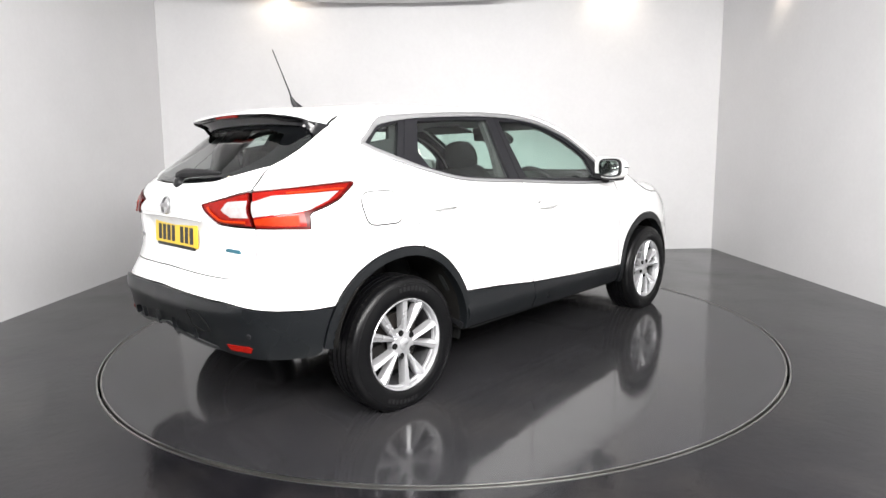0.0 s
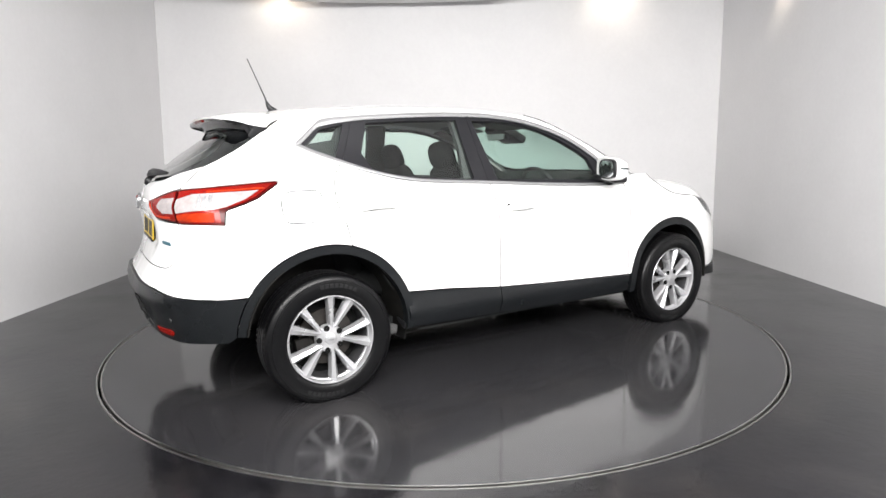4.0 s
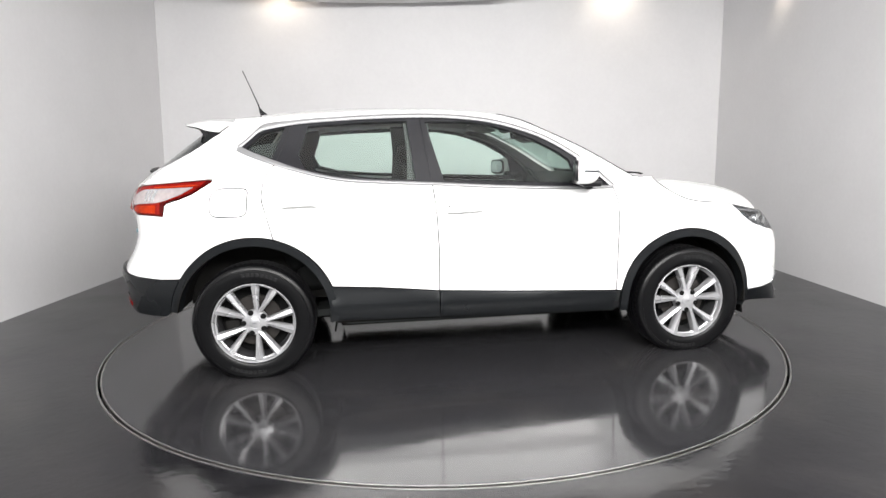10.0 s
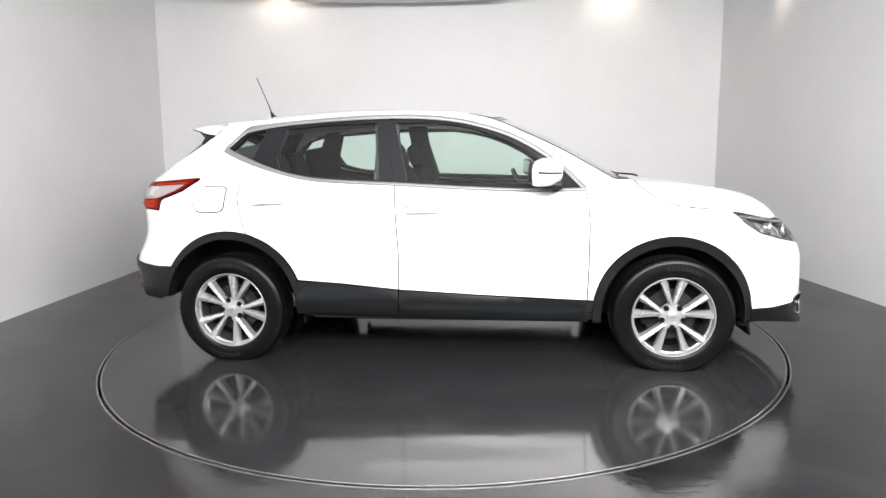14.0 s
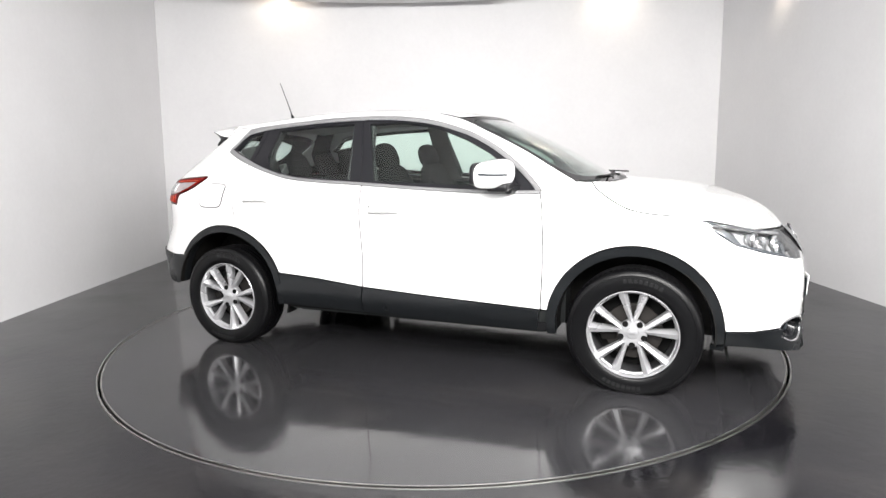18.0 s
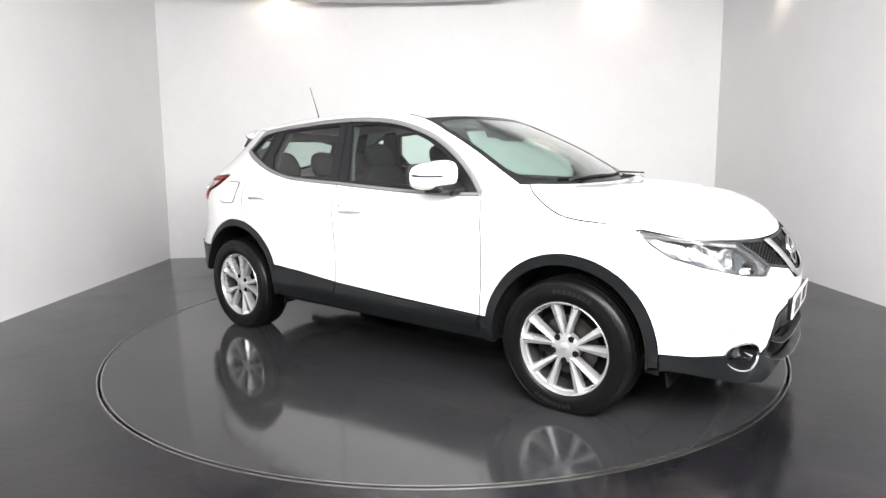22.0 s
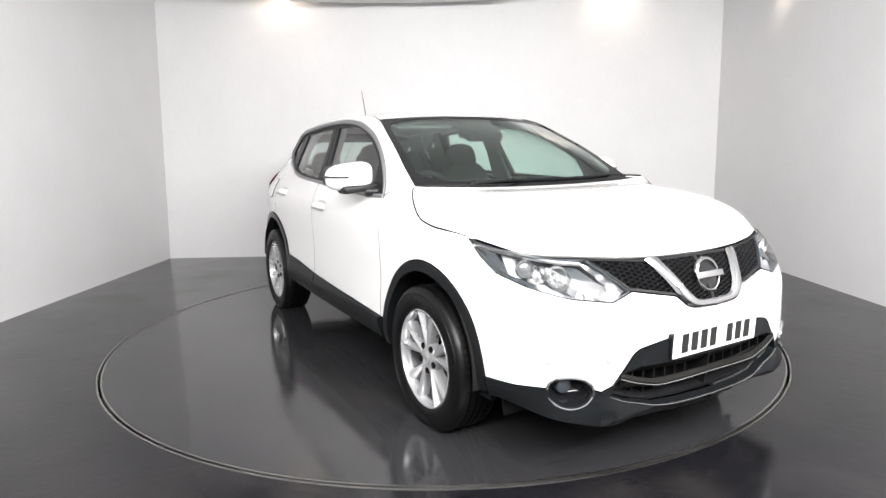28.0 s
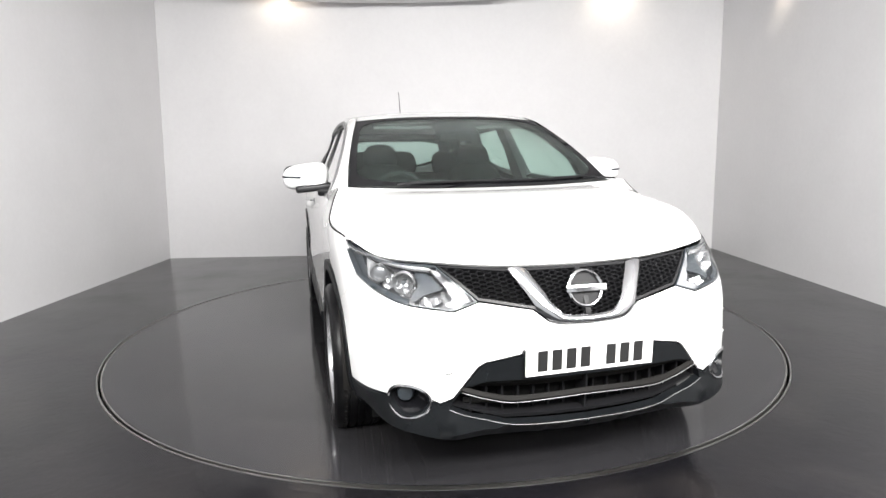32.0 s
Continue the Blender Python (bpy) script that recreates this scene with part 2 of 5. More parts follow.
def lathe(profile, seg=64, closed=False, shape=None):
    """A turned solid about the y axis from (radius, y) pairs."""
    bm, rings = bmesh.new(), []
    for r, y in profile:
        rings.append([bm.verts.new((r * math.cos(f), y, r * math.sin(f))) for f in np.linspace(0, 2 * math.pi, seg, endpoint=False)])
    pairs = list(zip(rings, rings[1:])) + ([(rings[-1], rings[0])] if closed else [])
    for A, B in pairs:
        for j in range(seg):
            bm.faces.new((A[j], A[(j + 1) % seg], B[(j + 1) % seg], B[j]))
    if not closed:
        for R in (rings[0], rings[-1]):
            if (R[0].co - R[seg // 2].co).length > 0.004:
                bm.faces.new(R)
    bmesh.ops.recalc_face_normals(bm, faces=bm.faces)
    return bm


# ---- the shape of the car's skin ----
# x forward, y to the car's left, z up; the origin lies on the ground midway between the axles
def smooth(table):
    """A smooth one-dimensional function through the rows of a table (monotone cubic)."""
    xs, ys = np.array(table, float).T
    h, d = np.diff(xs), np.diff(ys) / np.diff(xs)
    m = np.concatenate(([d[0]], (d[1:] * h[:-1] + d[:-1] * h[1:]) / (h[1:] + h[:-1]), [d[-1]]))
    for i in range(len(d)):
        if d[i] == 0:
            m[i] = m[i + 1] = 0
        else:
            lim = 3 * abs(d[i])
            for j in (i, i + 1):
                m[j] = 0 if m[j] * d[i] < 0 else np.sign(d[i]) * min(abs(m[j]), lim)
    def f(x):
        x = np.clip(x, xs[0], xs[-1])
        i = np.clip(np.searchsorted(xs, x) - 1, 0, len(h) - 1)
        t = (x - xs[i]) / h[i]
        return (ys[i] * (1 + 2 * t) * (1 - t) ** 2 + m[i] * h[i] * t * (1 - t) ** 2 + ys[i + 1] * t * t * (3 - 2 * t) + m[i + 1] * h[i] * t * t * (t - 1))
    return f
PLAN = [(2.215, 0), (2.205, .2), (2.173, .36), (2.118, .53), (2.043, .668), (1.912, .768), (1.73, .83), (1.5, .866), (1.2, .884), (0.6, .888), (-.6, .888), (-1.2, .886), (-1.5, .874), (-1.75, .842), (-1.925, .79), (-2.04, .71), (-2.12, .575), (-2.167, .385), (-2.186, .18), (-2.19, 0)]
FULL = {(2.215, 0): (2.190, 0), (2.205, .2): (2.184, .2), (2.173, .36): (2.162, .36), (2.118, .53): (2.127, .543), (2.043, .668): (2.061, .690), (1.912, .768): (1.924, .781), (1.73, .83): (1.735, .848), (1.5, .866): (1.5, .876),
        (-2.04, .71): (-2.045, .718), (-2.12, .575): (-2.123, .585), (-2.167, .385): (-2.171, .40)}
_a = np.concatenate(([0], np.cumsum(np.hypot(*np.diff(np.array(PLAN), axis=0).T))))
PX = smooth([(s, FULL.get(q, q)[0]) for s, q in zip(_a, PLAN)])
PY = smooth([(s, FULL.get(q, q)[1]) for s, q in zip(_a, PLAN)])
U1 = _a[-1]
NOSE = smooth([(.18, 2.10), (.24, 2.18), (.32, 2.205), (.45, 2.215), (.60, 2.213), (.68, 2.198), (.76, 2.152), (.82, 2.104), (.88, 2.036), (.95, 1.92), (1.05, 1.80), (1.6, 1.8)])
TAIL = smooth([(.18, -2.02), (.26, -2.07), (.34, -2.110), (.50, -2.148), (.60, -2.155), (.66, -2.135), (.72, -2.098), (.85, -2.064), (.95, -2.072), (1.02, -2.076), (1.08, -2.036), (1.14, -1.972), (1.2, -1.895), (1.3, -1.775), (1.4, -1.66), (1.5, -1.57), (1.6, -1.5)])
HALF = smooth([(.15, .80), (.25, .85), (.33, .880), (.46, .888), (.62, .882), (.75, .885), (.88, .887), (.95, .876), (1.03, .842), (1.1, .802), (1.15, .778), (1.3, .712), (1.487, .635), (1.6, .585)])
CROWN = smooth([(1.0, 0), (1.05, -.004), (1.08, -.022), (1.12, -.048), (1.145, -.046), (1.2, -.058), (1.3, -.05), (1.4, -.04), (1.5, -.01), (1.6, 0)])
def step(t):
    t = np.clip(t, 0, 1)
    return t * t * (3 - 2 * t)
def skin(u, z):
    """A point of the car's right side, u along the plan from the nose's middle to the tail's, z up."""
    x0, y0 = PX(u), PY(u)
    x = x0 + step((x0 - .9) / 1.315) * (NOSE(z) - 2.215) + step((-.9 - x0) / 1.29) * (TAIL(z) + 2.19) + step((-1.75 - x0) / .44) * CROWN(z)
    y = y0 * HALF(z) / .888 * (1 - .045 * step((z - 1.1) / .2) * step((-x0 - .4) / 1.2))
    return np.stack([x, -y, z + 0 * x], -1)
def at_x(x, z):
    lo, hi = 0.0, U1
    for _ in range(40):
        m = (lo + hi) / 2
        if skin(m, z)[0] > x: lo = m
        else: hi = m
    return lo


def skin_normal(u, z):
    e = 1e-3
    n = np.cross(skin(u, z + e) - skin(u, z - e), skin(u + e, z) - skin(u - e, z))
    return n / np.linalg.norm(n, axis=-1, keepdims=True)


def on_skin(u, z, off=0.0):
    return skin(u, z) + skin_normal(u, z) * off


def xz(*pts):
    """Points of the skin given by x and z, as u and z."""
    return [(at_x(x, z), z) for x, z in pts]


def inside(poly, p):
    x, z = p[:, 0:1], p[:, 1:2]
    a, b = poly, np.roll(poly, -1, 0)
    cross = ((a[None, :, 1] > z) != (b[None, :, 1] > z)) & (x < (b[None, :, 0] - a[None, :, 0]) * (z - a[None, :, 1]) / (b[None, :, 1] - a[None, :, 1] + 1e-12) + a[None, :, 0])
    return cross.sum(1) % 2 == 1


def fine_loop(poly, stepsize):
    p = np.array(poly, float)
    out = []
    for a, b in zip(p, np.roll(p, -1, 0)):
        k = max(1, int(math.ceil(np.linalg.norm(b - a) / stepsize)))
        out += [a + (b - a) * i / k for i in range(k)]
    return np.array(out)


def shrunk(poly, d):
    """A closed outline drawn in by d."""
    p = np.array(poly, float)
    area = np.sum(p[:, 0] * np.roll(p[:, 1], -1) - np.roll(p[:, 0], -1) * p[:, 1])
    e1, e2 = p - np.roll(p, 1, 0), np.roll(p, -1, 0) - p
    n1, n2 = np.stack([-e1[:, 1], e1[:, 0]], 1), np.stack([-e2[:, 1], e2[:, 0]], 1)
    n1 /= np.linalg.norm(n1, axis=1, keepdims=True) + 1e-9
    n2 /= np.linalg.norm(n2, axis=1, keepdims=True) + 1e-9
    b = n1 + n2
    b /= np.maximum((b * n1).sum(1, keepdims=True), 0.5)
    return p + b * d * (1 if area > 0 else -1)


def panel(outline, holes=(), off=0.0, depth=0.014, cell=0.045, gap=0.0034, bulge=None):
    """A piece of the car's skin inside an outline of u and z, with edges that turn in by depth."""
    line = [(min(max(a, 0), U1), b) for a, b in outline]
    mid = [abs(a) < 1e-6 or abs(a - U1) < 1e-6 for a, b in line]
    small = shrunk(line, gap) if gap else np.array(line, float)
    for k, is_mid in enumerate(mid):
        if is_mid:
            small[k, 0] = line[k][0]
    loops = [fine_loop(small, cell * 0.7)] + [fine_loop(h, cell * 0.7) for h in holes]
    allp = np.concatenate(loops)
    gx, gz = np.meshgrid(np.arange(allp[:, 0].min() + cell / 2, allp[:, 0].max(), cell), np.arange(allp[:, 1].min() + cell / 2, allp[:, 1].max(), cell))
    g = np.stack([gx.ravel(), gz.ravel()], 1)
    keep = inside(loops[0], g)
    for h in loops[1:]:
        keep &= ~inside(h, g)
    g = g[keep]
    if len(g):
        far = np.min(np.linalg.norm(g[:, None] - allp[None], axis=2), axis=1) > cell * 0.45
        g = g[far]
    pts = np.concatenate([allp, g]) if len(g) else allp
    edges, start = [], 0
    for lp in loops:
        k = len(lp)
        edges += [(start + i, start + (i + 1) % k) for i in range(k)]
        start += k
    vs, _, fs, *_ = delaunay_2d_cdt([Vector(q) for q in pts], edges, [], 0, 1e-6)
    v2 = np.array([tuple(q) for q in vs])
    tri = np.array([f[:3] for f in fs])
    mids = v2[tri].mean(1)
    ok = inside(loops[0], mids)
    for h in loops[1:]:
        ok &= ~inside(h, mids)
    tri = tri[ok]
    e1, e2 = v2[tri[:, 1]] - v2[tri[:, 0]], v2[tri[:, 2]] - v2[tri[:, 0]]
    tri = tri[np.abs(e1[:, 0] * e2[:, 1] - e1[:, 1] * e2[:, 0]) > 4e-6]
    U, Z = v2[:, 0], v2[:, 1]
    o = off + (bulge(U, Z) if bulge else 0)
    nrm = skin_normal(U, Z)
    P = skin(U, Z) + nrm * (o[:, None] if np.ndim(o) else o)
    bm = bmesh.new()
    bv = [bm.verts.new(q) for q in P]
    for a, b, c in tri:
        d = np.dot(np.cross(P[b] - P[a], P[c] - P[a]), nrm[a])
        try:
            bm.faces.new((bv[a], bv[b], bv[c]) if d > 0 else (bv[c], bv[b], bv[a]))
        except ValueError:
            pass
    if depth:
        border = [e for e in bm.edges if len(e.link_faces) == 1]
        at = {v: k for k, v in enumerate(bv)}
        low = {}
        for e in border:
            i, j = at[e.verts[0]], at[e.verts[1]]
            if (abs(U[i]) < 1e-5 and abs(U[j]) < 1e-5) or (abs(U[i] - U1) < 1e-5 and abs(U[j] - U1) < 1e-5):
                continue
            for q in (i, j):
                if q not in low:
                    low[q] = bm.verts.new(P[q] - nrm[q] * depth)
            lp = e.link_loops[0]
            a, b = at[lp.vert], at[lp.link_loop_next.vert]
            bm.faces.new((bv[b], bv[a], low[a], low[b]))
    loose = [v for v in bm.verts if not v.link_faces]
    bmesh.ops.delete(bm, geom=loose, context="VERTS")
    return bm


def arc(cx, cz, r, a0, a1, n=20):
    return [(cx + r * math.cos(radians(a)), cz + r * math.sin(radians(a))) for a in np.linspace(a0, a1, n + 1)]


def ribbon(points, width, off, thick=0.004):
    """A flat strip on the skin along (u, z) points."""
    p = rail(points, max(8, 4 * len(points)))
    width = width(skin(p[:, 0], p[:, 1])[:, 0]) if callable(width) else width
    t = np.gradient(p, axis=0)
    n = np.stack([-t[:, 1], t[:, 0]], 1)
    n /= np.linalg.norm(n, axis=1, keepdims=True)
    w = np.linspace(-0.5, 0.5, 5)
    rows = [on_skin(p[:, 0] + n[:, 0] * width * k, p[:, 1] + n[:, 1] * width * k, off + thick * (1 - (2 * k) ** 2)) for k in w]
    bm = sheet(np.stack(rows, 1), thick)
    bmesh.ops.recalc_face_normals(bm, faces=bm.faces)
    return bm


# ---- the room ----
def walled(name, b, material, label, cat):
    return tagged(part(name, box_bm(*b), material), label, cat, kind="structure")


walled("wall_north", (-3.7, 3.7, 3.262, 3.46, -0.1, 3.7), M_WALL, "plain white painted back wall of the photo bay", "wall")
west = walled("wall_west", (-3.73, -3.53, -6.5, 3.258, -0.1, 3.7), M_WALL, "plain white painted side wall, slightly scuffed low down", "wall")
for v in west.data.vertices:
    v.co.x += 0.026 * v.co.z       # this wall leans in a little
walled("wall_east", (3.515, 3.715, -6.5, 3.258, -0.1, 3.7), M_WALL, "plain white painted side wall with a lit upper patch", "wall")
# unseen wall; its opening is added to hold the front fill lamp
tagged(part("wall_south", join(box_bm(-3.7, -3.35, -6.7, -6.502, -0.1, 3.7), box_bm(3.35, 3.7, -6.7, -6.502, -0.1, 3.7), box_bm(-3.35, 3.35, -6.7, -6.502, 2.9, 3.7)), M_WALL),
       "unseen plain white wall with a wide opening added for the fill lamp", "wall", kind="structure")
walled("ceiling_upper", (-3.7, 3.7, -6.7, 3.46, 3.704, 3.8), M_CEIL, "white upper ceiling over the light cove", "ceiling")


def flat_sheet(outer, holes, z0, z1):
    """A flat slab between two heights inside an outline with holes."""
    loops = [np.array(outer, float)] + [np.array(h, float) for h in holes]
    pts, edges, start = np.concatenate(loops), [], 0
    for lp in loops:
        edges += [(start + i, start + (i + 1) % len(lp)) for i in range(len(lp))]
        start += len(lp)
    vs, _, fs, *_ = delaunay_2d_cdt([Vector(q) for q in pts], edges, [], 0, 1e-6)
    v2 = np.array([tuple(q) for q in vs])
    bm = bmesh.new()
    hi, lo = [bm.verts.new((*q, z1)) for q in v2], [bm.verts.new((*q, z0)) for q in v2]
    for f in fs:
        c = v2[list(f)].mean(0)[None]
        if inside(loops[0], c)[0] and not any(inside(h, c)[0] for h in loops[1:]):
            bm.faces.new([hi[i] for i in f])
            bm.faces.new([lo[i] for i in f][::-1])
    start = 0
    for lp in loops:
        k = len(lp)
        for i in range(k):
            a, b = start + i, start + (i + 1) % k
            bm.faces.new((hi[a], lo[a], lo[b], hi[b]))
        start += k
    bmesh.ops.recalc_face_normals(bm, faces=bm.faces)
    return bm


def ring_of(r, n=180):
    return [(r * math.cos(a), r * math.sin(a)) for a in np.linspace(0, 2 * math.pi, n, endpoint=False)]


DISC_R = 2.2626
floor = tagged(part("floor", flat_sheet([(-3.7, -6.6), (3.7, -6.6), (3.7, 3.4), (-3.7, 3.4)], [ring_of(DISC_R + 0.020)], -0.08, 0), M_FLOOR),
               "glossy dark grey painted concrete floor with faint tyre marks", "floor", kind="structure")
walled("turntable_pit", (-2.6, 2.6, -2.6, 2.6, -0.2, -0.12), M_PIT, "black pit floor below the turntable gap", "pit")
tagged(part("floor_edging", flat_sheet(ring_of(DISC_R + 0.0185), [ring_of(DISC_R + 0.0105)], -0.08, 0.002), M_EDGE),
       "thin worn steel edging round the turntable opening", "edging", kind="structure")
turntable = tagged(new("turntable"), "large round turntable flush with the grey floor", "turntable")
part("deck", flat_sheet(ring_of(DISC_R - 0.013), [], -0.06, 0), M_DISC, turntable)
part("rim_band", flat_sheet(ring_of(DISC_R - 0.0045), [ring_of(DISC_R - 0.0125)], -0.06, 0.002), M_EDGE, turntable, "thin worn steel rim band")

# main ceiling, whose far edge is an arc that leaves a cove along the back wall
arc_pts = [(-0.22 + 6.1286 * math.sin(a), -3.098 + 6.1286 * math.cos(a)) for a in np.linspace(radians(-14), radians(9), 24)]
# unseen sides are cut back to let the banks light the upper walls
tagged(part("ceiling", flat_sheet([(-3.5, 0.2), (-2.6, 0.5), (-2.0, 1.3)] + arc_pts + [(1.1, 1.6), (1.7, 0.6), (3.49, 0.2), (3.49, -6.48), (-3.5, -6.48)], [], CEILING_Z, CEILING_Z + 0.12), M_CEIL),
       "pale grey suspended ceiling with a curved edge", "ceiling", kind="structure")

for place, target, watts in SPOTS:
    lamp = tagged(new("downlight"), "small round downlight washing the wall", "ceiling light", "downlights along the walls")
    part("can", moved(lathe([(0.058, 0.0), (0.06, 0.005), (0.06, 0.12), (0.03, 0.13)], 24), Matrix.Rotation(radians(90), 4, "X")), M_CEIL, lamp)
    part("collar", moved(lathe([(0.058, 0.0), (0.075, 0.0), (0.075, 0.008), (0.058, 0.008)], 24, closed=True), Matrix.Rotation(radians(90), 4, "X")), M_SATIN, lamp)
    up = 3.706 - place[2] - 0.02
    part("stem", moved(lathe([(0.012, 0.11), (0.012, up)], 12), Matrix.Rotation(radians(90), 4, "X")), M_CEIL, lamp)
    lamp.location = (place[0], place[1], place[2] + 0.02)
for px, py in ((1.6, -2.05), (-2.85, -0.25), (2.25, -0.9)):
    lamp = tagged(new("downlight"), "round warm downlight in the ceiling, switched on", "ceiling light", "ceiling downlights")
    part("collar", moved(lathe([(0.075, 0.0), (0.095, 0.0), (0.095, 0.010), (0.075, 0.010)], 32, closed=True), Matrix.Rotation(radians(90), 4, "X")), M_SATIN, lamp)
    part("lens", moved(lathe([(0.002, 0.004), (0.074, 0.004), (0.074, 0.009)], 32), Matrix.Rotation(radians(90), 4, "X")), M_GLOW, lamp, "warm glowing lens")
    lamp.location = (px, py, CEILING_Z - 0.011)
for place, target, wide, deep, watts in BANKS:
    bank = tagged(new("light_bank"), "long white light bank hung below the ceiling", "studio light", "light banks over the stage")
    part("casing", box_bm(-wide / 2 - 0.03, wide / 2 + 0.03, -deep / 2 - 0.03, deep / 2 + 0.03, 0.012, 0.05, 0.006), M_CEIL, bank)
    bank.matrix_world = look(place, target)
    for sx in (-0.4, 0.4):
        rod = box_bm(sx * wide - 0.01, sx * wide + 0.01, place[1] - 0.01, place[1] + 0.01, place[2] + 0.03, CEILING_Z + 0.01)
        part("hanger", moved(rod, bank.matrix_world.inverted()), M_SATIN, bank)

# ---- the car: body panels ----
car = tagged(new("car"), "white five-door crossover car with black cladding on the turntable", "car")
FA, RA = (1.318, 0.33), (-1.312, 0.345)
FO, FI, RO, RI = 0.446, 0.392, 0.469, 0.420


def front_arc(a0, a1, n):
    """The outer line of the front arch trim, drawn in low down ahead of the wheel."""
    out = []
    for a in np.linspace(a0, a1, n + 1):
        r = FO - 0.006 * step((45 - a) / 40)
        out.append((FA[0] + r * math.cos(radians(a)), FA[1] + r * math.sin(radians(a))))
    return out


def pair(name, make, material, parents=None, label="", **kw):
    """A part on the car's right side and its mirror image on the left."""
    parents = parents or (car, car)
    bm = make()
    left = mirrored(bm.copy())
    return part(name, bm, material, parents[0], label, **kw), part(name, left, material, parents[1], label, **kw)


GAP_B = [(-0.277, 1.088), (-0.268, 0.98), (-0.262, 0.9), (-0.252, 0.68), (-0.256, 0.464)]
GAP_C = [(-1.170, 1.222), (-1.215, 1.17), (-1.237, 1.12), (-1.246, 1.02), (-1.215, 0.91), (-1.190, 0.80)]
GAP_A = [(0.826, 1.046), (0.845, 0.96), (0.852, 0.83), (0.850, 0.6), (0.842, 0.410)]
BELT = [(0.826, 1.046), (0.66, 1.044), (0.17, 1.060), (-0.277, 1.088), (-0.60, 1.106), (-0.78, 1.121), (-0.88, 1.138), (-1.01, 1.17), (-1.170, 1.222), (-1.385, 1.312)]
HEAD = [(0.826, 1.046), (0.735, 1.14), (0.61, 1.242), (0.50, 1.312), (0.41, 1.358), (0.29, 1.402), (0.18, 1.434), (0.06, 1.459), (-0.06, 1.474), (-0.34, 1.487), (-0.60, 1.482), (-0.82, 1.471), (-1.10, 1.449), (-1.20, 1.435), (-1.262, 1.416), (-1.385, 1.312)]
SILL_F = [(-0.256, 0.464), (0.20, 0.438), (0.842, 0.410)]
SILL_R = [(-0.895, 0.518), (-0.60, 0.499), (-0.256, 0.464)]
BONNET_SIDE = [(1.095, 1.098), (1.115, 1.07), (1.155, 1.038), (1.22, 0.996), (1.30, 0.960), (1.38, 0.944), (1.465, 0.936), (1.61, 0.919)]
TAIL_SIDE = [(4.79, 1.388), (4.81, 1.34), (4.838, 1.29), (4.88, 1.245), (4.925, 1.214)]

front_door = pair("front_door", lambda: panel(xz(*BELT[:4], *GAP_B[1:], *SILL_F[1:2], *GAP_A[::-1][:-1])), M_WHITE)
ARCH_RR = arc(*RA, RO, 75, 21.5, 12)
rear_door = pair("rear_door", lambda: panel(xz(*BELT[3:9], *GAP_C[1:], *ARCH_RR[1:], *SILL_R[1:], *GAP_B[::-1][1:-1])), M_WHITE)
HL_LOW = [(0.413, 0.722), (0.505, 0.692), (0.66, 0.713), (0.82, 0.749), (0.935, 0.788)]
front_wing = pair("front_wing", lambda: panel(xz(*GAP_A[:1], (0.90, 1.085), (1.0, 1.10), *BONNET_SIDE) + [(0.985, 0.845), (0.937, 0.788)] + xz(*arc(*FA, FO, 45, 170, 24)) + xz(*GAP_A[::-1][:-1])), M_WHITE)
rear_wing = pair("rear_wing", lambda: panel(xz(*GAP_C[::-1], (-1.385, 1.312), *HEAD[::-1][1:4]) + xz((-1.25, 1.460)) + [(4.738, 1.466)] + TAIL_SIDE + [(4.935, 1.118), (4.93, 1.108), (4.62, 1.130), (4.458, 1.1385), (4.438, 1.133), (4.436, 1.122), (4.472, 1.092), (4.51, 1.06), (4.57, 1.035), (4.655, 1.012), (4.672, 1.0), (4.686, 0.940)] + xz(*arc(*RA, RO, 146, 75, 24))), M_WHITE)


# dark rubber in the gaps between the panels
for pts in (xz(*GAP_A[:]), xz(*GAP_B), xz(*GAP_C, *ARCH_RR[1:2])):
    pair("door_seal", lambda: ribbon(pts, 0.012, -0.0016, 0.0006), M_PIT, None, "black rubber door seal")
for pts in ([(0.937, 0.788)] + xz((1.633, 0.645)), [(4.686, 0.940)] + xz((-1.701, 0.607))):
    pair("bumper_seam", lambda: ribbon(pts, 0.013, -0.0022, 0.0006), M_LINING, None, "thin grey joint between wing and bumper")
pair("tailgate_seam", lambda: ribbon([(4.925, 1.216), (4.938, 1.16), (4.938, 1.11)], 0.008, -0.0022, 0.0006), M_PIT, None, "dark gap beside the tailgate")
pair("tailgate_seam", lambda: ribbon([(4.937, 0.949), (4.947, 0.87), (4.967, 0.795), (4.992, 0.752), (5.035, 0.731), (5.10, 0.7275), (5.20, 0.7284), (5.415, 0.7322)], 0.008, -0.0022, 0.0006), M_PIT, None, "dark gap beside the tailgate")

# fuel flap let into the right rear wing, door handles, seams
fuel = [(at_x(-1.425 + 0.098 * c, 1.008), 1.008 + 0.073 * s) for c, s in [(math.copysign(abs(math.cos(a)) ** 0.4, math.cos(a)), math.copysign(abs(math.sin(a)) ** 0.4, math.sin(a))) for a in np.linspace(0, 2 * math.pi, 48, endpoint=False)]]
part("fuel_flap", panel(fuel, off=0.0052, depth=0.006, gap=0), M_WHITE, rear_wing[0])
part("fuel_flap_seam", panel(shrunk(fuel, -0.0062), [fuel], off=0.0046, depth=0.004, gap=0, cell=0.03), M_BLACK, rear_wing[0])


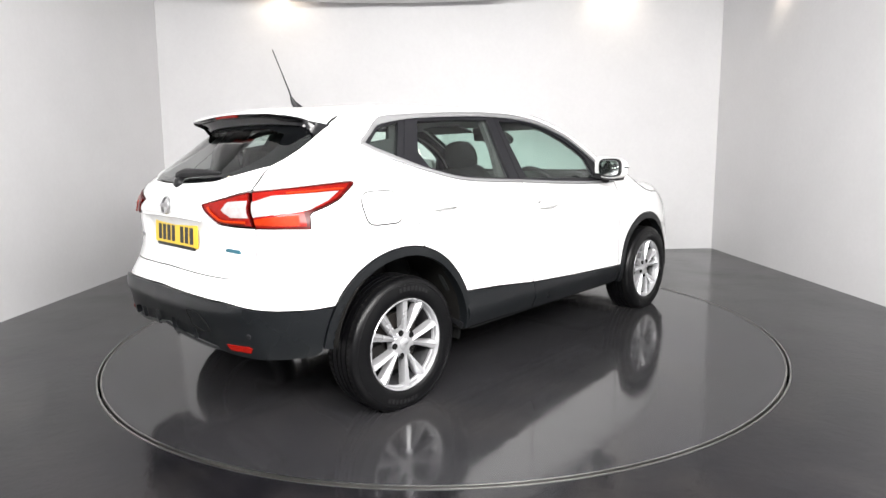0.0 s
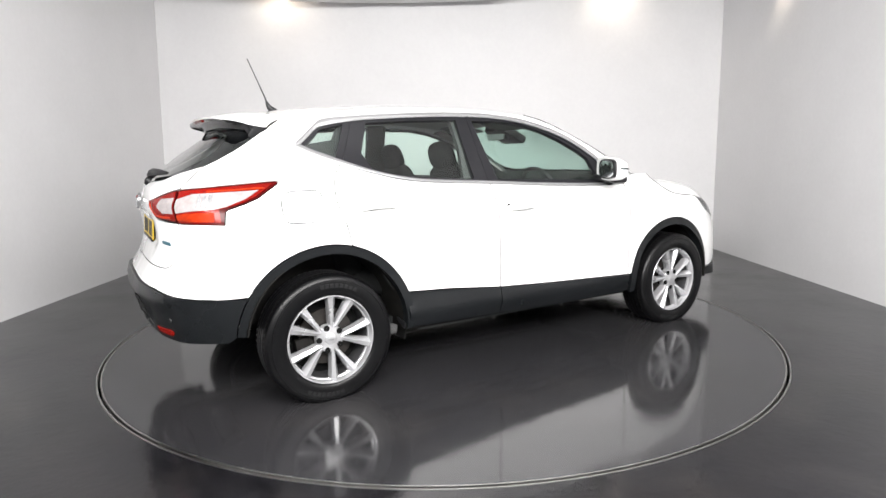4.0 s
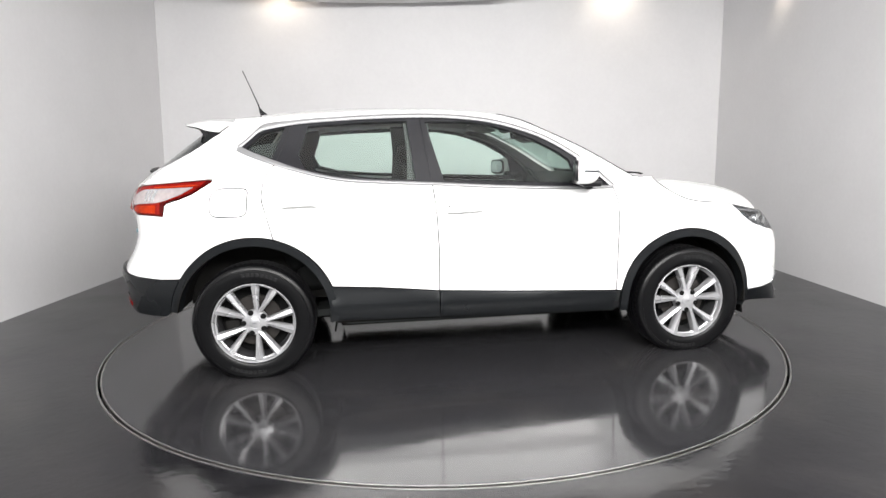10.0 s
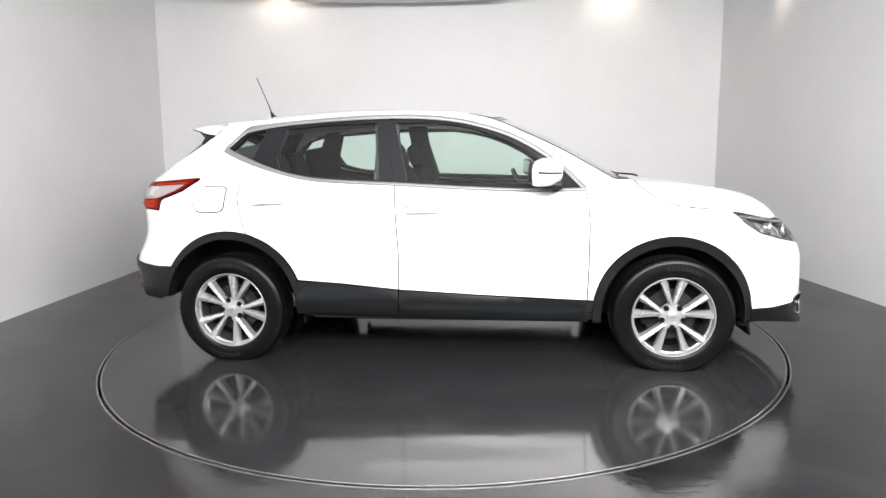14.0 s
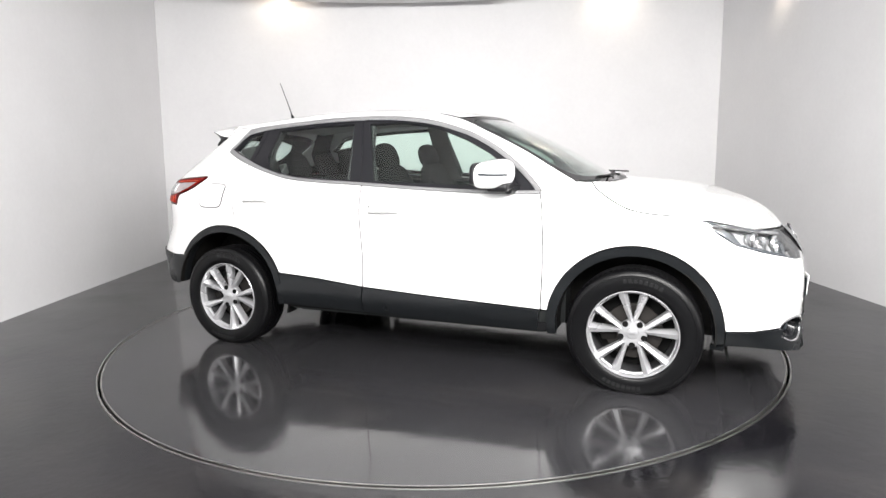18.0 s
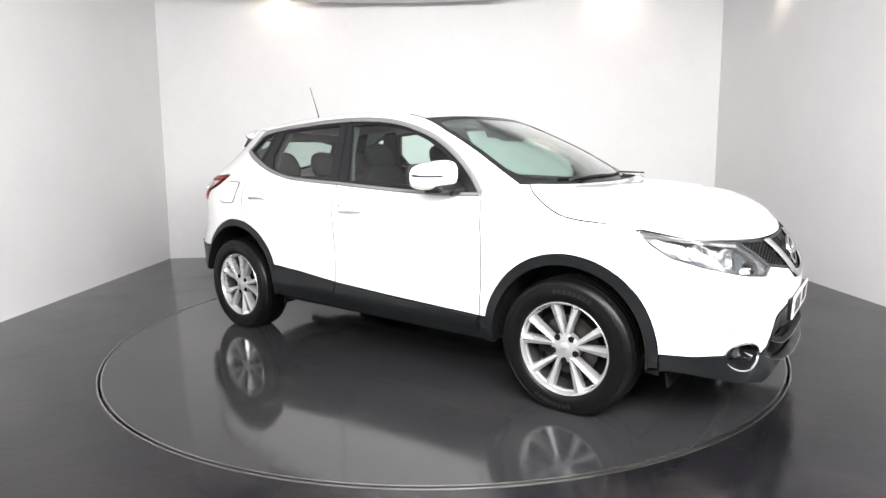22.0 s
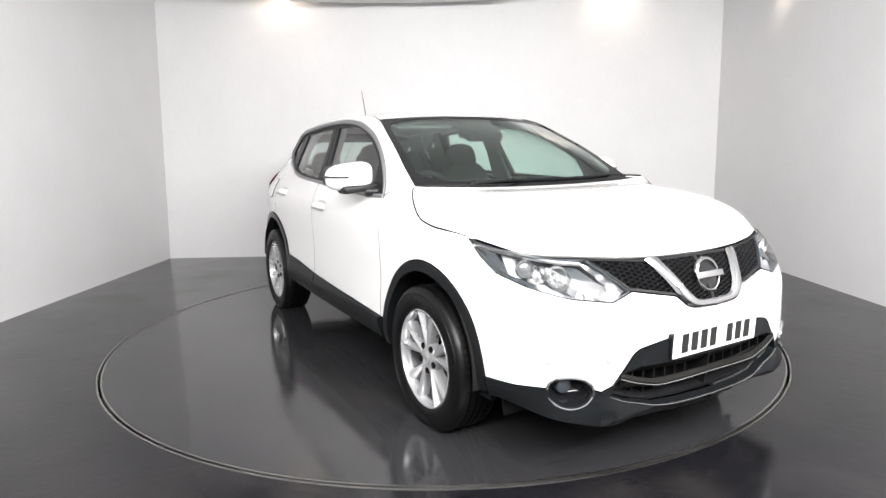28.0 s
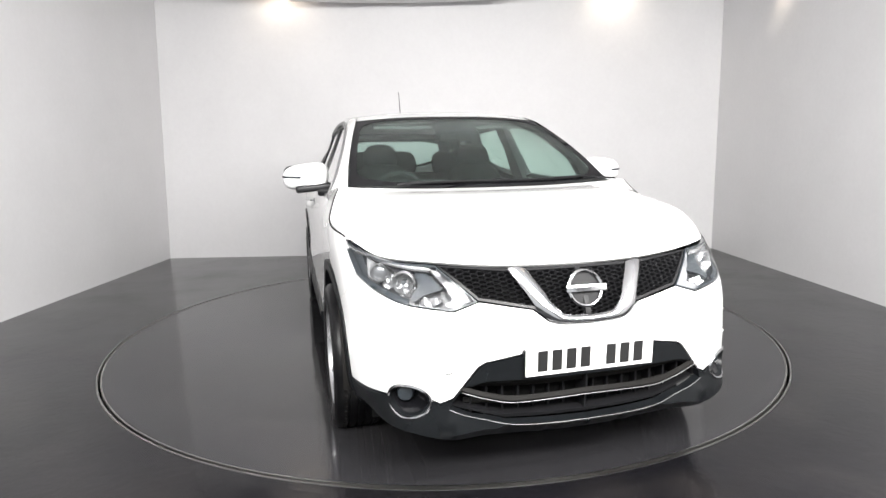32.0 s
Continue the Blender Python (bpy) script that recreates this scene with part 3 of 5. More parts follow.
def door_handle(cx, cz, tilt):
    """A pull handle: a rounded bar that stands clear over a recess drawn as a grey ring."""
    pts = [(cx - 0.105, cz - tilt), (cx - 0.06, cz - tilt * 0.5), (cx, cz), (cx + 0.06, cz + tilt * 0.3), (cx + 0.105, cz + tilt * 0.5)]
    uz = rail([(at_x(a, b), b) for a, b in pts], 14)
    k = np.linspace(-1, 1, len(uz))
    offs = 0.034 * (1 - np.abs(k) ** 3.5) + 0.004
    rows = []
    for w in np.linspace(0, 2 * math.pi, 13):
        c, s = math.cos(w), math.sin(w)
        rows.append(np.stack([on_skin(uz[i, 0], uz[i, 1] + 0.018 * c, offs[i] + 0.009 * s) for i in range(len(uz))]))
    bm = sheet(np.stack(rows, 1))
    bmesh.ops.remove_doubles(bm, verts=bm.verts, dist=0.0003)
    bmesh.ops.recalc_face_normals(bm, faces=bm.faces)
    return bm


pair("door_handle", lambda: door_handle(-0.095, 0.936, 0.004), M_WHITE, front_door)
pair("door_handle", lambda: door_handle(-1.035, 0.988, 0.004), M_WHITE, rear_door)
# flat grey ring that stands in for the shade round each grip
def handle_ring(cx, cz):
    ring = [(at_x(cx + 0.02 + 0.072 * math.cos(s), cz), cz + 0.004 + 0.034 * math.sin(s)) for s in np.linspace(0, 2 * math.pi, 36, endpoint=False)]
    return panel(shrunk(ring, -0.0014), [ring], off=0.0035, depth=0.004, gap=0, cell=0.02)


pair("handle_outline", lambda: handle_ring(-0.095, 0.936), M_SATIN, front_door, "grey ring drawn for the shade of the grip recess")
pair("handle_outline", lambda: handle_ring(-1.035, 0.988), M_SATIN, rear_door, "grey ring drawn for the shade of the grip recess")
u_lock, z_lock = at_x(-0.19, 0.948), 0.948
part("door_lock", panel([(u_lock + 0.0085 * math.cos(a), z_lock + 0.0085 * math.sin(a)) for a in np.linspace(0, 6.28, 12, endpoint=False)], off=0.016, depth=0.012, gap=0, cell=0.01), M_BLACK, front_door[0], "small black door lock")

# cladding
pair("door_cladding", lambda: panel(xz(*SILL_F, (0.826, 0.290), (0.20, 0.293), (-0.256, 0.302)), off=0.006, depth=0.03, bulge=lambda U, Z: 0.017 * np.exp(-((Z - 0.382) / 0.034) ** 2)), M_CLAD, front_door, "dark grey plastic door cladding")
pair("door_cladding", lambda: panel(xz(*SILL_R, (-0.256, 0.302), (-0.60, 0.310), (-0.872, 0.318)), off=0.006, depth=0.03, bulge=lambda U, Z: 0.017 * np.exp(-((Z - 0.395) / 0.034) ** 2)), M_CLAD, rear_door, "dark grey plastic door cladding")
pair("wheel_arch_trim", lambda: panel(xz(*front_arc(-5, 187, 48)) + xz(*arc(*FA, FI, 188, -6, 44)), off=0.008, depth=0.055, bulge=lambda U, Z: 0.004 * np.sin(Z * 9)), M_CLAD, None, "dark grey plastic wheel arch trim")
pair("wheel_arch_trim", lambda: panel(xz(*arc(*RA, RO, -4, 173, 48)) + xz(*arc(*RA, RI, 173, -5, 44)), off=0.010, depth=0.055), M_CLAD, None, "dark grey plastic wheel arch trim")
pair("sill", lambda: panel(xz((-0.90, 0.34), (0.90, 0.33), (0.90, 0.282), (-0.90, 0.296)), off=-0.012, depth=0.1), M_BLACK)

# windows


def chrome_line(pts, w):
    return ribbon(xz(*pts), w, 0.002, 0.005)


pair("window_chrome", lambda: join(chrome_line([(a, b - 0.004) for a, b in BELT], lambda x: 0.013 + 0.011 * step((-0.95 - x) / 0.3)), chrome_line(HEAD, lambda x: 0.022 + 0.014 * step((-1.0 - x) / 0.25))), M_WINCHROME, None, "satin chrome strip round the side windows")
B_LOW, B_TOP, C_LOW, C_TOP = (-0.28, 1.10), (-0.34, 1.478), (-1.165, 1.230), (-1.075, 1.445)
PANE_F = [(-0.205, 1.105), (-0.295, 1.452), (-0.06, 1.452), (0.10, 1.428), (0.22, 1.396), (0.36, 1.342), (0.50, 1.268), (0.575, 1.215), (0.62, 1.073)]
PANE_R = [(-0.372, 1.112), (-0.60, 1.123), (-0.86, 1.148), (-1.005, 1.188), (-1.045, 1.27), (-0.985, 1.432), (-0.70, 1.45), (-0.405, 1.457)]
PANE_Q = [(-1.195, 1.248), (-1.338, 1.312), (-1.252, 1.394), (-1.118, 1.425)]


def cut_loop(low0, top0, low1, top1):
    """The part of the window opening between two slanting lines, from the front one to the rear one."""
    def lim(q, a, b):
        return a[0] + (b[0] - a[0]) * (q[1] - a[1]) / (b[1] - a[1])
    def clip(line):
        out = []
        for q in rail(line, 240):
            if (low0 is None or q[0] < lim(q, low0, top0) - 0.002) and (low1 is None or q[0] > lim(q, low1, top1) + 0.002):
                out.append(tuple(q))
        return out[:1] + out[6:-6:8] + out[-1:]
    lo, hi = clip([(a, b + 0.007) for a, b in BELT]), clip([(a, b - 0.010) for a, b in HEAD])
    if low0 is None:
        hi = hi[1:]
    if low1 is None:
        hi = hi[:-1]
    return lo + hi[::-1]


pair("window_trim", lambda: panel(xz(*cut_loop(None, None, B_LOW, B_TOP)), [xz(*PANE_F)], off=-0.003, depth=0.03, gap=0.001), M_TRIM, front_door, "black window surround")
pair("window_trim", lambda: panel(xz(*cut_loop(B_LOW, B_TOP, C_LOW, C_TOP)), [xz(*PANE_R)], off=-0.003, depth=0.03, gap=0.001), M_TRIM, rear_door, "black window surround")
pair("quarter_trim", lambda: panel(xz(*cut_loop(C_LOW, C_TOP, None, None)), [xz(*PANE_Q)], off=-0.003, depth=0.03, gap=0.001), M_TRIM, rear_wing, "black quarter light surround")
pair("pillar_cover", lambda: ribbon(xz((-0.282, 1.10), (-0.31, 1.29), (-0.34, 1.476)), 0.07, -0.010, 0.002), M_TRIM, None, "black centre pillar cover")
pair("pillar_cover", lambda: ribbon(xz((-1.165, 1.235), (-1.12, 1.34), (-1.078, 1.442)), 0.05, -0.010, 0.002), M_TRIM, None, "black rear pillar cover")
for pa, po, host in (("window_pane", PANE_F, front_door), ("window_pane", PANE_R, rear_door), ("quarter_light", PANE_Q, rear_wing)):
    for ob in pair(pa, lambda: panel(shrunk(xz(*po), -0.004), off=-0.012, depth=0.004, gap=0), G_SIDE, host, "green-tinted clear glass"):
        ob.visible_shadow = False

# roof side, roof, windscreen, bonnet
EDGE = [(1.0, -0.742, 1.098), (0.86, -0.722, 1.180), (0.72, -0.695, 1.262), (0.50, -0.650, 1.372), (0.28, -0.602, 1.468), (0.16, -0.583, 1.497), (-0.05, -0.568, 1.518), (-0.35, -0.560, 1.531), (-0.80, -0.552, 1.524), (-1.15, -0.536, 1.501), (-1.41, -0.512, 1.474)]
low_line = [tuple(on_skin(*q, 0.0)) for q in xz(*HEAD[:13], (-1.25, 1.460))] + [tuple(skin(4.738, 1.466))]


def roof_side():
    a, b = rail(low_line, 60), rail(EDGE, 60)
    t = np.linspace(0, 1, 7)[None, :, None]
    P = a[:, None] * (1 - t) + b[:, None] * t
    out = np.array([0, -0.72, 0.69])
    P = P + out * (np.sin(t * math.pi) * 0.016)
    return sheet(P, 0.028, True)


pair("roof_side", roof_side, M_WHITE)
pair("roof_gasket", lambda: tube(rail(EDGE[:6], 30) + np.array([0, 0.0, 0.001]), 0.0036, 6), M_GLOSSBLACK, None, "thin black strip beside the windscreen")


def pillar_foot():
    """The corner between wing, windscreen pillar and bonnet."""
    a = rail([tuple(on_skin(*q)) for q in xz(GAP_A[0], (0.90, 1.085), (1.0, 1.10))], 12)
    t = np.linspace(0, 1, 13)[:, None]
    b = np.array(low_line[0]) * (1 - t) + np.array(EDGE[0]) * t + np.array([0, -0.72, 0.69]) * np.sin(t * math.pi) * 0.016
    k = np.linspace(0, 1, 5)[None, :, None]
    bm = sheet(a[:, None] * (1 - k) + b[:, None] * k, 0.01, False)
    return bm


pair("pillar_foot", pillar_foot, M_WHITE)
WS_TOP = [(0.28, -0.602, 1.468), (0.33, -0.35, 1.485), (0.355, 0, 1.491), (0.33, 0.35, 1.485), (0.28, 0.602, 1.468)]
WS_LOW = [(1.0, -0.742, 1.098), (1.100, -0.45, 1.082), (1.145, 0, 1.078), (1.100, 0.45, 1.082), (1.0, 0.742, 1.098)]


def flipped(pts):
    return [(a, -b, c) for a, b, c in pts]


screen_P = coons(WS_LOW, WS_TOP, EDGE[:5], flipped(EDGE[:5]), 28, 20)
bow = np.sin(np.linspace(0, 1, 21) * math.pi)[None, :, None] * (1 - np.linspace(-1, 1, 29)[:, None, None] ** 2)
screen_P = screen_P + np.array([0.006, 0, 0.010]) * bow
windscreen = part("windscreen", sheet(screen_P, 0.005, False), G_SCREEN, car, "green-tinted laminated glass windscreen")
windscreen.visible_shadow = False


def screen_at(s, v, off=0.0):
    """A point of the windscreen, s across and v up, both from 0 to 1."""
    x, y = np.clip(s, 0, 1) * 28, np.clip(v, 0, 1) * 20
    i, j = min(int(x), 27), min(int(y), 19)
    f, g = x - i, y - j
    P = screen_P
    q = (P[i, j] * (1 - f) + P[i + 1, j] * f) * (1 - g) + (P[i, j + 1] * (1 - f) + P[i + 1, j + 1] * f) * g
    return q + np.array([0.5, 0, 0.86]) * off


def screen_border():
    """The printed band round the glass, whose inner line has rounded corners."""
    rows = []
    for a in np.linspace(0, 2 * math.pi, 121):
        c, d = math.cos(a), math.sin(a)
        k = max(abs(c), abs(d))
        o = (0.5 + 0.497 * c / k, 0.5 + 0.5 * d / k)
        q = (abs(c) ** 9 + abs(d) ** 9) ** (1 / 9)
        n = (0.5 + 0.474 * c / q, 0.508 + 0.446 * d / q)
        rows.append([screen_at(o[0] + (n[0] - o[0]) * e, o[1] + (n[1] - o[1]) * e, 0.0025) for e in (0, 0.5, 1)])
    bm = sheet(np.array(rows), 0.002, False)
    bmesh.ops.remove_doubles(bm, verts=bm.verts, dist=0.0003)
    bmesh.ops.recalc_face_normals(bm, faces=bm.faces)
    return bm


part("screen_border", screen_border(), M_GLOSSBLACK, windscreen, "black printed border of the windscreen")

REAR_EDGE = [(-1.41, -0.512, 1.474), (-1.455, -0.3, 1.502), (-1.475, 0, 1.513), (-1.455, 0.3, 1.502), (-1.41, 0.512, 1.474)]
roof_P = coons(WS_TOP, REAR_EDGE, EDGE[4:], flipped(EDGE[4:]), 24, 40)
rb = np.sin(np.linspace(0, 1, 41) * math.pi)[None, :, None] ** 0.8 * (1 - np.linspace(-1, 1, 25)[:, None, None] ** 2)
roof_P = roof_P + np.array([0, 0, 0.012]) * rb
part("roof", sheet(roof_P, 0.02, False), M_WHITE, car)
part("headlining", sheet(roof_P[1:-1, 1:-1] + np.array([0, 0, -0.035]), 0.012, False), M_LINING, car, "pale grey fabric headlining")
part("roof_front_strip", sheet(np.stack([rail(WS_TOP, 24) + np.array([0.006, 0, 0.003]), rail(WS_TOP, 24) + np.array([-0.006, 0, 0.0045])], 1), 0.003, False), M_GLOSSBLACK, car, "black strip over the windscreen")

LEAD_R = [tuple(on_skin(at_x(1.61, 0.919), 0.909)), tuple(skin(0.90, 0.887)), tuple(skin(0.77, 0.859)), tuple(skin(0.54, 0.843)), tuple(skin(0.28, 0.825)), (2.086, 0, 0.823)]
LEAD = LEAD_R + flipped(LEAD_R[:-1])[::-1]
SIDE_R = [tuple(on_skin(*q)) for q in xz(*BONNET_SIDE)]
COWL = [SIDE_R[0], (1.155, -0.45, 1.084), (1.190, 0, 1.080), (1.155, 0.45, 1.084), flipped(SIDE_R[:1])[0]]
bon_P = coons(COWL, LEAD, SIDE_R, flipped(SIDE_R), 48, 36)
bw, bv = np.linspace(-1, 1, 49)[:, None, None], np.linspace(0, 1, 37)[None, :, None]
rise = smooth([(0, 0), (0.11, 0.042), (0.33, 0.112), (0.55, 0.139), (0.72, 0.128), (0.80, 0.113), (0.89, 0.082), (0.95, 0.046), (1, 0)])(bv)
crease = 0.006 * np.exp(-((np.abs(bw) - 0.66 + 0.10 * bv) / 0.14) ** 2) * np.sin(bv * math.pi)
bon_P = bon_P + np.array([0.0, 0, 1.0]) * (rise * (1 - np.abs(bw) ** 3.8) ** 0.80 + crease)
bon_P[:, :, 1] *= 0.9945
pair("bonnet_channel", lambda: tube(rail(SIDE_R, 24) + np.array([0, -0.0007, -0.0034]), 0.0036, 6), M_PIT, None, "dark gap under the bonnet's edge")
bonnet = part("bonnet", sheet(bon_P, 0.016, True), M_WHITE, car)
part("scuttle", sheet(coons(WS_LOW, [(a - 0.003, b, c - 0.012) for a, b, c in COWL], [WS_LOW[0], (SIDE_R[0][0] - 0.003, SIDE_R[0][1], SIDE_R[0][2] - 0.012)], [WS_LOW[-1], (SIDE_R[0][0] - 0.003, -SIDE_R[0][1], SIDE_R[0][2] - 0.012)], 24, 3), 0.01, True), M_CLAD, car, "black plastic scuttle below the windscreen")

# ---- the car's front ----
FOG_C, FOG_R = (0.678, 0.364), (0.084, 0.056)
LAMP = [(1.025, 0.914), (0.90, 0.889), (0.77, 0.861), (0.54, 0.846), (0.48, 0.79)] + HL_LOW
GRILLE = [(0.0, 0.828), (0.28, 0.828), (0.535, 0.845), (0.475, 0.786), (0.413, 0.726), (0.213, 0.690), (0.16, 0.648), (0.0, 0.632)]
WHITE_LOW = [(0.0, 0.542), (0.26, 0.529), (0.40, 0.503), (0.425, 0.489), (0.515, 0.372), (0.56, 0.353)] + [(FOG_C[0] - 0.96 * FOG_R[0] * math.cos(a), FOG_C[1] + 0.96 * FOG_R[1] * math.sin(a)) for a in np.linspace(0.1, math.pi - 0.12, 14)] + [(0.90, 0.357), (1.04, 0.358)]
front_bumper = part("front_bumper", both(panel([(0, 0.628), (0.15, 0.640), (0.168, 0.648), (0.217, 0.688)] + HL_LOW + xz(*front_arc(45, 5, 16)) + WHITE_LOW[::-1])), M_WHITE, car)
INTAKE = [(0.0, 0.432), (0.40, 0.432), (0.47, 0.415), (0.505, 0.385), (0.525, 0.338), (0.45, 0.305), (0.33, 0.277), (0.0, 0.270)]


def fog_loop(k):
    return [(FOG_C[0] + FOG_R[0] * k * math.cos(a), FOG_C[1] + FOG_R[1] * k * math.sin(a)) for a in np.linspace(0, 2 * math.pi, 32, endpoint=False)]


def lip_bulge(U, Z):
    return 0.024 * np.exp(-((Z - 0.250) / 0.035) ** 2) * step((0.95 - U) / 0.4) + 0.026 * np.exp(-((Z - 0.275) / 0.05) ** 2) * step((U - 0.40) / 0.15) * step((0.98 - U) / 0.25)


low_front = [(0.0, 0.206), (0.25, 0.211), (0.40, 0.221), (0.54, 0.243), (0.66, 0.262), (0.80, 0.274), (1.0, 0.279)] + xz((1.70, 0.264))
# the opening is cut along the middle, so the panel is outlined round it
around = [(0.0, 0.542)] + WHITE_LOW[1:] + xz(*front_arc(5, -10, 6)) + low_front[::-1] + INTAKE[::-1]
lower_bumper = part("lower_bumper", both(panel(around, [fog_loop(0.9)], off=0.006, depth=0.03, bulge=lip_bulge, cell=0.035)), M_CLAD, front_bumper, "dark grey textured lower bumper")
part("intake_back", both(panel([(0, 0.45), (0.54, 0.45), (0.54, 0.25), (0, 0.25)], off=-0.10, depth=0)), M_PIT, front_bumper, "black radiator opening")
part("intake_wall", both(panel([(0, 0.44), (0.41, 0.44), (0.51, 0.39), (0.53, 0.335), (0.33, 0.27), (0, 0.262)], off=-0.02, depth=0.08, gap=0, holes=[[(0.004, 0.425), (0.40, 0.425), (0.495, 0.385), (0.515, 0.34), (0.33, 0.285), (0.004, 0.278)]])), M_BLACK, front_bumper)
for zz, uu in ((0.405, 0.46), (0.325, 0.48)):
    part("intake_slat", both(ribbon([(0.0, zz), (0.2, zz), (uu, zz + 0.008)], 0.02, -0.055, 0.008)), M_UNDER, front_bumper)
part("intake_strip", both(ribbon([(0.0, 0.365), (0.15, 0.362), (0.29, 0.358), (0.40, 0.378), (0.485, 0.408)], 0.013, -0.006, 0.008)), M_UNDER, front_bumper, "black bar across the lower opening")
part("intake_strip_edge", both(tube([on_skin(a, b, 0.010) for a, b in rail([(0.0, 0.357), (0.15, 0.354), (0.29, 0.350), (0.40, 0.370), (0.485, 0.400)], 20)], 0.0015, 6)), M_WINCHROME, front_bumper, "thin bright edge of the bar")
part("intake_lower_edge", both(tube([on_skin(a, b, 0.012 + float(lip_bulge(a, b))) for a, b in rail([(0.0, 0.268), (0.15, 0.269), (0.325, 0.275), (0.45, 0.304), (0.527, 0.338)], 20)], 0.0012, 6)), M_WINCHROME, front_bumper, "thin bright lower edge of the opening")
for k in range(1, 8):
    pair("intake_fin", lambda: box_bm(2.035, 2.105, -0.063 * k - 0.004, -0.063 * k + 0.004, 0.275, 0.43, 0.001, 1), M_BLACK, (front_bumper, front_bumper))
pair("fog_bezel", lambda: tube([on_skin(a, b, 0.007 - 0.12 * max(0.0, a - 0.69) + float(lip_bulge(a, b))) for a, b in fog_loop(1.03)], 0.0060, 8, closed=True), M_CHROME, (front_bumper, front_bumper), "chrome ring round the fog lamp")


def fog_bowl():
    rows = [[on_skin(a, b, d - 0.12 * max(0.0, a - 0.69) + (float(lip_bulge(a, b)) if k > 0.8 else 0)) for a, b in fog_loop(k)] for k, d in ((0.98, 0.010), (0.9, -0.01), (0.75, -0.045), (0.4, -0.06), (0.05, -0.062))]
    P = np.array([r + r[:1] for r in rows])
    bm = sheet(P)
    bmesh.ops.remove_doubles(bm, verts=bm.verts, dist=0.0004)
    bmesh.ops.recalc_face_normals(bm, faces=bm.faces)
    return bm


pair("fog_recess", fog_bowl, M_GLOSSBLACK, (front_bumper, front_bumper), "dark fog lamp recess")
fog_p = on_skin(0.700, 0.376, -0.026)


def facing(n):
    """A turn that points the turned solids' open end (-y) along n."""
    return Vector((0, -1, 0)).rotation_difference(Vector(n)).to_matrix().to_4x4()


pair("fog_lamp", lambda: moved(lathe([(0.002, -0.010), (0.017, -0.008), (0.028, -0.003), (0.032, 0.006), (0.032, 0.03)], 28), Matrix.Translation(fog_p) @ facing((1, -0.3, 0))), M_LAMPDARK, (front_bumper, front_bumper), "round glass fog lamp")
for u, z in ((0.752, 0.478), (0.528, 0.478)):
    q, n = on_skin(u, z, 0.0), skin_normal(u, z)
    pair("parking_sensor", lambda: moved(lathe([(0.002, -0.003), (0.010, -0.002), (0.0115, 0.002)], 20), Matrix.Translation(q) @ facing(n)), M_WHITE, (front_bumper, front_bumper))
    pair("sensor_ring", lambda: moved(lathe([(0.0118, -0.0015), (0.0142, -0.0015), (0.0142, 0.003), (0.0118, 0.003)], 20, closed=True), Matrix.Translation(q) @ facing(n)), M_SATIN, (front_bumper, front_bumper))

# grille: backing, honeycomb bars, chrome V, round badge
grille = part("grille", both(panel(GRILLE, off=-0.045, depth=0.0, cell=0.06)), M_PIT, car, "black honeycomb radiator grille")
part("grille_rim", both(panel(GRILLE, [shrunk(GRILLE, 0.010).clip(0.0012, None)], off=-0.004, depth=0.045, gap=0.001, cell=0.03)), M_BLACK, grille)


def honeycomb():
    """Flat hexagonal cells of thin bars that stand off the backing."""
    bm = bmesh.new()
    w, h, r = 0.034, 0.0150, 0.0019
    gp = np.array(shrunk(GRILLE, 0.004))
    for col in range(0, 24):
        for row in range(-1, 17):
            cx, cz = col * w * 0.75, 0.63 + row * h + (col % 2) * h / 2
            top = [(cx - w / 2, cz), (cx - w / 4, cz + h / 2), (cx + w / 4, cz + h / 2), (cx + w / 2, cz)]
            for a, b in zip(top, top[1:]):
                if min(a[0], b[0]) < -0.001 or not inside(gp, np.array([[(a[0] + b[0]) / 2, (a[1] + b[1]) / 2]]))[0]:
                    continue
                d = np.array(b) - np.array(a)
                n = np.array([-d[1], d[0]]) / np.linalg.norm(d) * r
                ends = []
                for q in (a, b):
                    u, z = max(q[0], 0), q[1]
                    ends.append([bm.verts.new(p) for p in (on_skin(max(u - n[0], 0), z - n[1], -0.028), on_skin(max(u - n[0], 0), z - n[1], -0.012), on_skin(u, z, -0.009), on_skin(max(u + n[0], 0), z + n[1], -0.012), on_skin(max(u + n[0], 0), z + n[1], -0.028))])
                for k in range(4):
                    bm.faces.new((ends[0][k], ends[1][k], ends[1][k + 1], ends[0][k + 1]))
    bmesh.ops.recalc_face_normals(bm, faces=bm.faces)
    return bm


tagged(part("honeycomb", both(honeycomb()), M_BARS, grille, "black honeycomb bars", crisp=20), kind="stuff")


def chrome_v():
    out = [(0.284, 0.823), (0.24, 0.755), (0.172, 0.655), (0.14, 0.634), (0.0, 0.622)]
    inn = [(0.212, 0.822), (0.175, 0.765), (0.124, 0.686), (0.100, 0.666), (0.0, 0.656)]
    a, b = rail(out, 24), rail(inn, 24)
    t = np.linspace(0, 1, 9)
    rows = []
    for k in t:
        q = a * (1 - k) + b * k
        lift = 0.011 * (1 - abs(2 * k - 1) ** 2.5) + 0.002
        rows.append(np.stack([on_skin(u, z, lift) for u, z in q]))
    return sheet(np.stack(rows, 1), 0.018, False)


